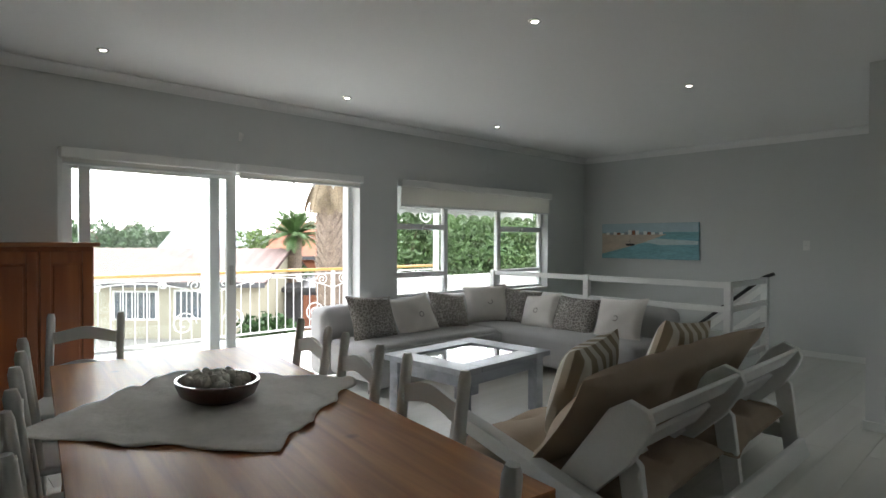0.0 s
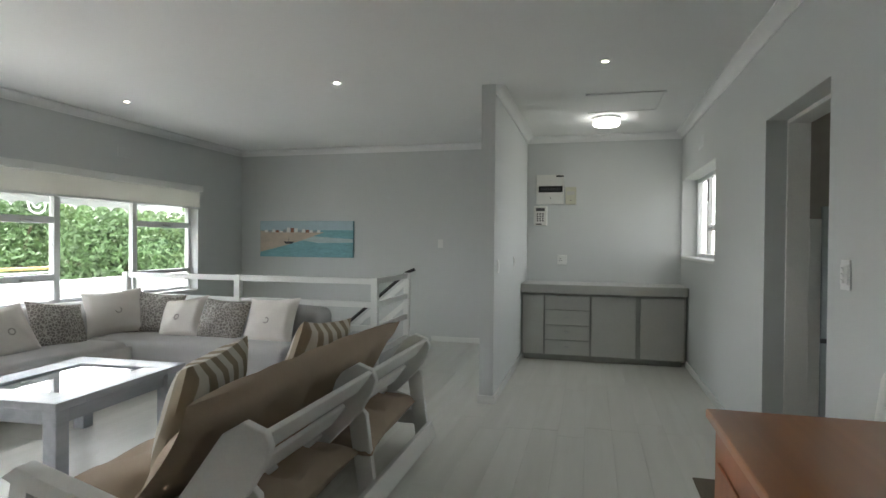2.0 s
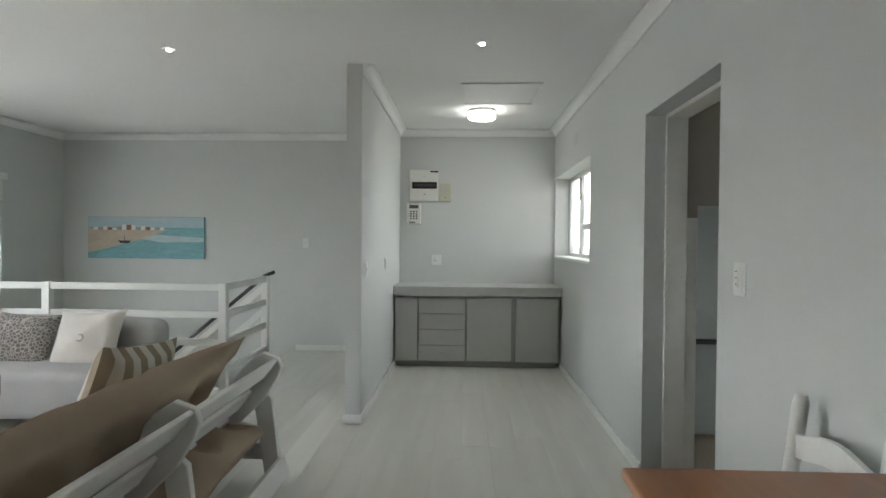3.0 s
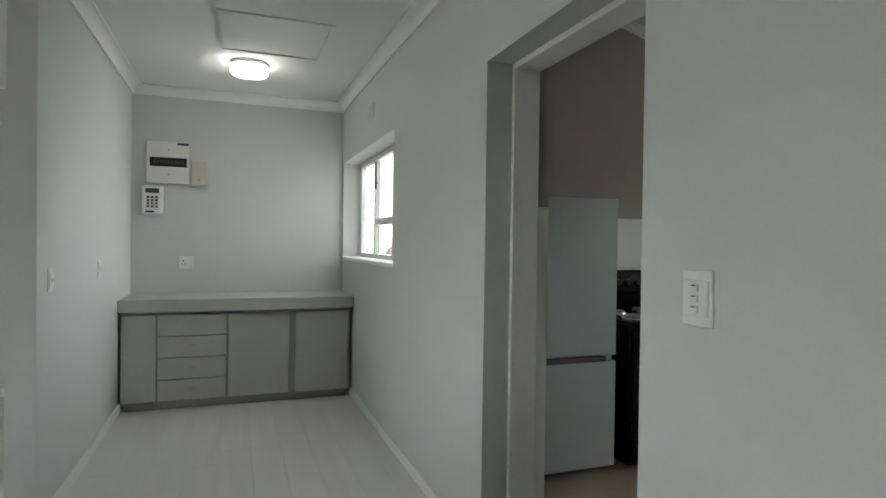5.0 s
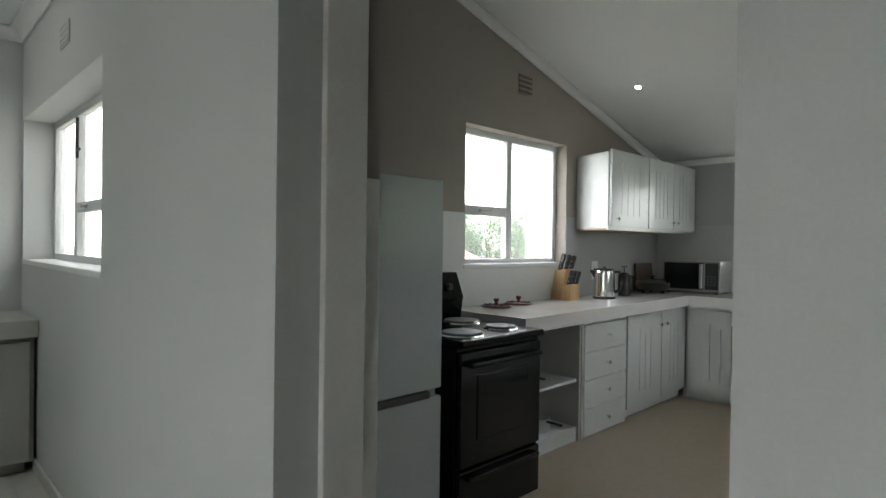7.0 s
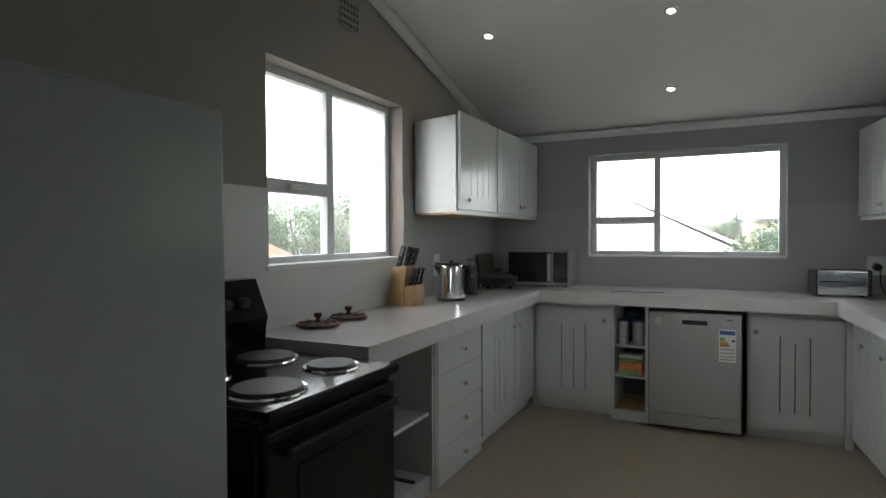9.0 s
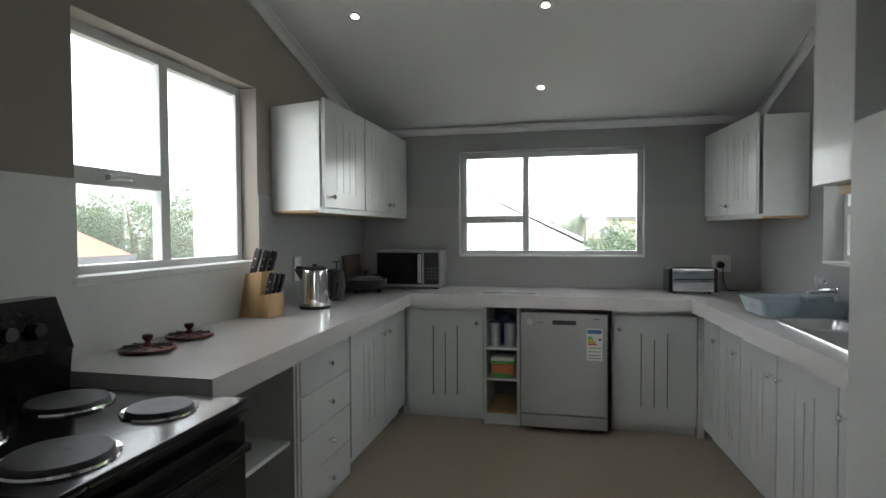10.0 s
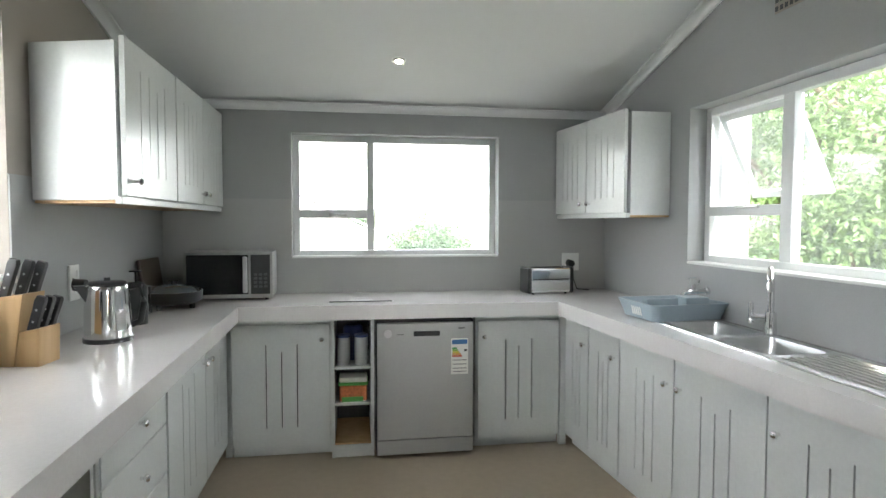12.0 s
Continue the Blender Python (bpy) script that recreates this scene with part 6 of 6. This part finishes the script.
def leaves(n, size, radius, squash, seed, clumps):
    """A ragged crown: leaf blades gathered in clumps with gaps between them."""
    rnd = random.Random(seed)
    vs, fs = [], []
    centres = []
    for k in range(clumps):
        a, b, r = rnd.uniform(0, 6.283), rnd.uniform(-1, 1), radius * rnd.uniform(0.35, 0.95)
        c = math.sqrt(1 - b * b)
        centres.append((r * c * math.cos(a), r * c * math.sin(a), r * b * squash, radius * rnd.uniform(0.16, 0.34)))
    for k in range(n):
        cx, cy, cz, cr = centres[k % clumps]
        d = Vector((rnd.gauss(0, 1), rnd.gauss(0, 1), rnd.gauss(0, 0.8))).normalized() * cr * rnd.random() ** 0.4
        p = Vector((cx, cy, cz)) + d
        u = Vector((rnd.gauss(0, 1), rnd.gauss(0, 1), rnd.gauss(0, 1))).normalized()
        v = u.cross(Vector((rnd.gauss(0, 1), rnd.gauss(0, 1), rnd.gauss(0, 1)))).normalized()
        l = size * rnd.uniform(0.6, 1.3)
        i = len(vs)
        vs += [tuple(p - u * l), tuple(p + v * l * 0.4), tuple(p + u * l), tuple(p - v * l * 0.4)]
        fs.append((i, i + 1, i + 2, i + 3))
    me = bpy.data.meshes.new("crown")
    me.from_pydata(vs, [], fs)
    return me


def tree(p, height, radius, material, seed, n=5000, size=0.13, squash=0.85, name="tree", label="broad leafy green tree in the garden", clumps=60):
    t = thing(name, Matrix.Translation(p), label, "tree")
    rnd = random.Random(seed)
    zc = height - radius * squash
    s = Shape().tube([(0, 0, 0), (0.08, 0.05, zc * 0.4), (0.0, 0.1, zc * 0.8), (0, 0, zc)], [radius * 0.08, radius * 0.065, radius * 0.05, radius * 0.03], 9)
    for k in range(7):
        a = k * 0.9 + rnd.uniform(0, 0.5)
        e = Vector((math.cos(a) * radius * 0.7, math.sin(a) * radius * 0.7, zc + radius * rnd.uniform(-0.3, 0.5)))
        b0 = Vector((0, 0, zc * rnd.uniform(0.6, 0.9)))
        s.tube([b0, b0.lerp(e, 0.5) + Vector((0, 0, 0.15 * radius)), e], [radius * 0.03, radius * 0.02, radius * 0.008], 6)
    part("trunk", s, M_BARK, t)
    me = leaves(n, size, radius, squash, seed, clumps)
    me.materials.append(material)
    c = new("crown", me)
    c.parent = t
    c.location = (0, 0, zc)
    return t


for k, (px, d, h, r, mt) in enumerate(((715, 17, 5.6, 2.2, M_LEAF), (760, 21, 6.6, 2.6, M_LEAFD), (805, 17.5, 5.7, 2.3, M_LEAFL), (850, 15.5, 5.2, 2.0, M_LEAF), (900, 17, 5.6, 2.4, M_LEAFL), (945, 16, 5.2, 2.2, M_LEAF), (1000, 19, 5.8, 2.6, M_LEAFD), (870, 22, 6.9, 2.8, M_LEAFD), (1050, 17, 5.4, 2.2, M_LEAFL))):
    tree(far(px, d, GZ), h, r, mt, k, 18000, 0.07, clumps=160)
tree(far(470, 46, GZ), 5.6, 2.6, M_LEAFL, 31, 3500, 0.2)
tree(far(520, 31, GZ), 3.3, 1.1, M_LEAF, 32, 2200, 0.1, name="shrub", label="low green shrub by the brick house")
tree(far(470, 14, GZ), 2.6, 0.8, M_LEAFD, 33, 1800, 0.12, name="shrub", label="dark green shrub below the balcony")
for k, (px, d) in enumerate(((190, 70), (130, 75), (240, 80))):
    tree(far(px, d, GZ), 7.0, 4.5, M_LEAFD, 40 + k, 2500, 0.35, squash=0.6, label="distant dark tree behind the roofs")


def palm(p, height, trunk_r, fronds, flen, seed, label, dry=0):
    t = thing("palm_tree", Matrix.Translation(p), label, "palm tree")
    rnd = random.Random(seed)
    rings = int(height / 0.11)
    s = Shape().tube([(0, 0, 0), (0, 0, height)], trunk_r * 0.88, 14)
    part("trunk", s, M_PALMB, t)
    sc = Shape()
    for k in range(rings):
        z = k * 0.11
        for j in range(11):
            a = 2 * math.pi * (j + 0.5 * (k % 2)) / 11 + rnd.uniform(-0.05, 0.05)
            o, tn = Vector((math.cos(a), math.sin(a), 0)), Vector((-math.sin(a), math.cos(a), 0))
            c = o * trunk_r * 0.86 + Vector((0, 0, z))
            tip = o * trunk_r * rnd.uniform(1.05, 1.2) + Vector((0, 0, z + 0.15))
            w = trunk_r * 0.3
            q = [sc.bm.verts.new(v) for v in (c - tn * w, c - Vector((0, 0, 0.08)), c + tn * w, tip, c + Vector((0, 0, 0.09)))]
            for f in ((0, 1, 3), (1, 2, 3), (2, 4, 3), (4, 0, 3)):
                sc.bm.faces.new([q[i] for i in f])
    ob = part("bark", sc, M_PALMB, t, "woody diamond leaf bases", smooth=False)
    ob["kind"] = "stuff"
    for k in range(fronds + dry):
        dead = k >= fronds
        a = 2.4 * k + rnd.uniform(-0.2, 0.2)
        el = rnd.uniform(-0.2, 1.3) if not dead else rnd.uniform(-1.45, -1.0)
        o, up = Vector((math.cos(a), math.sin(a), 0)), Vector((0, 0, 1))
        L_ = flen * (rnd.uniform(0.8, 1.1) if not dead else 0.5)
        pts = []
        for i in range(11):
            u = i / 10
            e = el - u * u * (0.85 if not dead else 0.3)
            pts.append((pts[-1] + (o * math.cos(e) + up * math.sin(e)) * L_ / 10) if pts else Vector((0, 0, height)) + o * trunk_r * 0.4)
        f = Shape().tube(pts, [0.03 * (1 - 0.8 * i / 10) for i in range(11)], 5)
        side = o.cross(up)
        for i in range(1, 11):
            for j in range(3):
                b = pts[i - 1].lerp(pts[i], j / 3)
                for sg in (-1, 1):
                    ll = L_ * 0.2 * math.sin(math.pi * min(0.95, (i + j / 3) / 11)) + 0.05
                    tip = b + side * sg * ll * 0.85 + (pts[i] - pts[i - 1]).normalized() * ll * 0.7 - up * ll * 0.25
                    w = (pts[i] - pts[i - 1]).normalized() * 0.03
                    f.bm.faces.new([f.bm.verts.new(v) for v in (b - w, b + w, tip)])
        part("frond", f, M_DRY if dead else M_LEAF, t, "dry hanging frond" if dead else "", smooth=False)
    return t


palm(far(584, 12.5, GZ), 6.05, 0.30, 16, 2.2, 3, "thick palm with a shaggy trunk and dry skirt", 34)
palm(far(520, 30, GZ), 4.75, 0.4, 70, 1.9, 5, "green feather palm beyond the street")

# ---- outdoors, to the kitchen side ----
house(rz(6.2, 15.6, GZ, 0), 8, 8, 3.9, 1.5, M_RENDER, M_TERRA, (), "white neighbouring house with a red tiled roof")
house(rz(19, 3.3, GZ, 0), 14, 6.4, 3.8, 1.6, M_RENDER, M_RENDER, (), "white low building with a pale roof", M_RENDER, -0.03)
house(rz(50, 2.8, GZ, -90), 10, 9, 5.6, 1.7, M_CREAM, M_ROOFG, ((1, 2.4, 3.4, 4.6), (4, 5.4, 3.4, 4.6), (7, 8.4, 3.4, 4.6)), "distant cream house with a grey roof")
for k, (x, y, h, r, mt) in enumerate(((18.5, 18.6, 6.7, 2.7, M_LEAFD), (19.6, 16.6, 6.6, 2.5, M_LEAFD), (17.4, 20.6, 6.0, 2.2, M_LEAFD), (15, 2.9, 4.5, 1.2, M_LEAFD), (55, 7.5, 7.4, 3.2, M_LEAFD), (56, 4.0, 7.0, 2.8, M_LEAFD),
                                       (5.8, -2.2, 6.4, 2.4, M_LEAFL), (7.6, -2.0, 7.2, 2.5, M_LEAFL), (9.5, -1.3, 7.4, 2.4, M_LEAFL), (8.4, -1.6, 5.0, 1.9, M_LEAF), (11.6, -1.6, 7.6, 2.6, M_LEAF), (4.0, -4.2, 6.4, 2.6, M_LEAF), (11.5, -4.5, 7.6, 3.0, M_LEAFL), (8.4, -6.5, 8.6, 3.2, M_LEAFL))):
    tree(Vector((x, y, GZ)), h, r, mt, 60 + k, 34000, 0.042, clumps=230)
# rough plastered piers outside the kitchen windows
solid("pier_wall", Shape().box(4.72, 4.95, KL + 0.2, KL + 0.42, GZ, 3.6, 0.01), M_RENDER, "rough white plastered pier outside the window", "wall", "")
solid("pier_wall", Shape().box(5.33, 5.6, KR - 0.38, KR - 0.2, GZ, 3.6, 0.01), M_RENDER, "rough white plastered pier outside the sink window", "wall", "")
solid("backdrop", Shape().slab([(-260, GZ)] + [(-260 + 13 * k, 3 + 5 * abs(noise.noise(Vector((k * 0.3, 0, 7))))) for k in range(41)] + [(260, GZ)], "x", -200, -199), M_HILL, "far wooded hills", "hills")

# ---- floor planks ----
rnd = random.Random(11)
kinds = []
for k in range(3):
    kinds.append(mesh_of(Shape().box(-0.0958, 0.0958, -0.675, 0.675, -0.012, 0.0, 0.0012, 1), "plank", M_PLANK))
short = mesh_of(Shape().box(-0.0958, 0.0958, -0.30, 0.30, -0.012, 0.0, 0.0012, 1), "plank", M_PLANK)


def free(x, y0, y1):
    if x > EX - 0.02 or x < WX + 0.02 or y0 < -2.2:
        return False
    if x < -1.87 and y1 > 5.89:
        return False
    return y1 < (NY + 0.2 if x < -0.60 else AY + 0.2)


count = 0
for i in range(33):
    x = WX + 0.10 + 0.192 * i
    y = -2.2 + rnd.uniform(0.0, 0.55)
    while y < 8.2:
        if free(x, y, y + 1.352):
            p = new("plank", kinds[i % 3])
            p.parent, p.location = floor, (x, y + 0.675, 0)
            y += 1.352
        else:
            if free(x, y, y + 0.602):
                p = new("plank", short)
                p.parent, p.location = floor, (x, y + 0.30, 0)
            y += 0.602
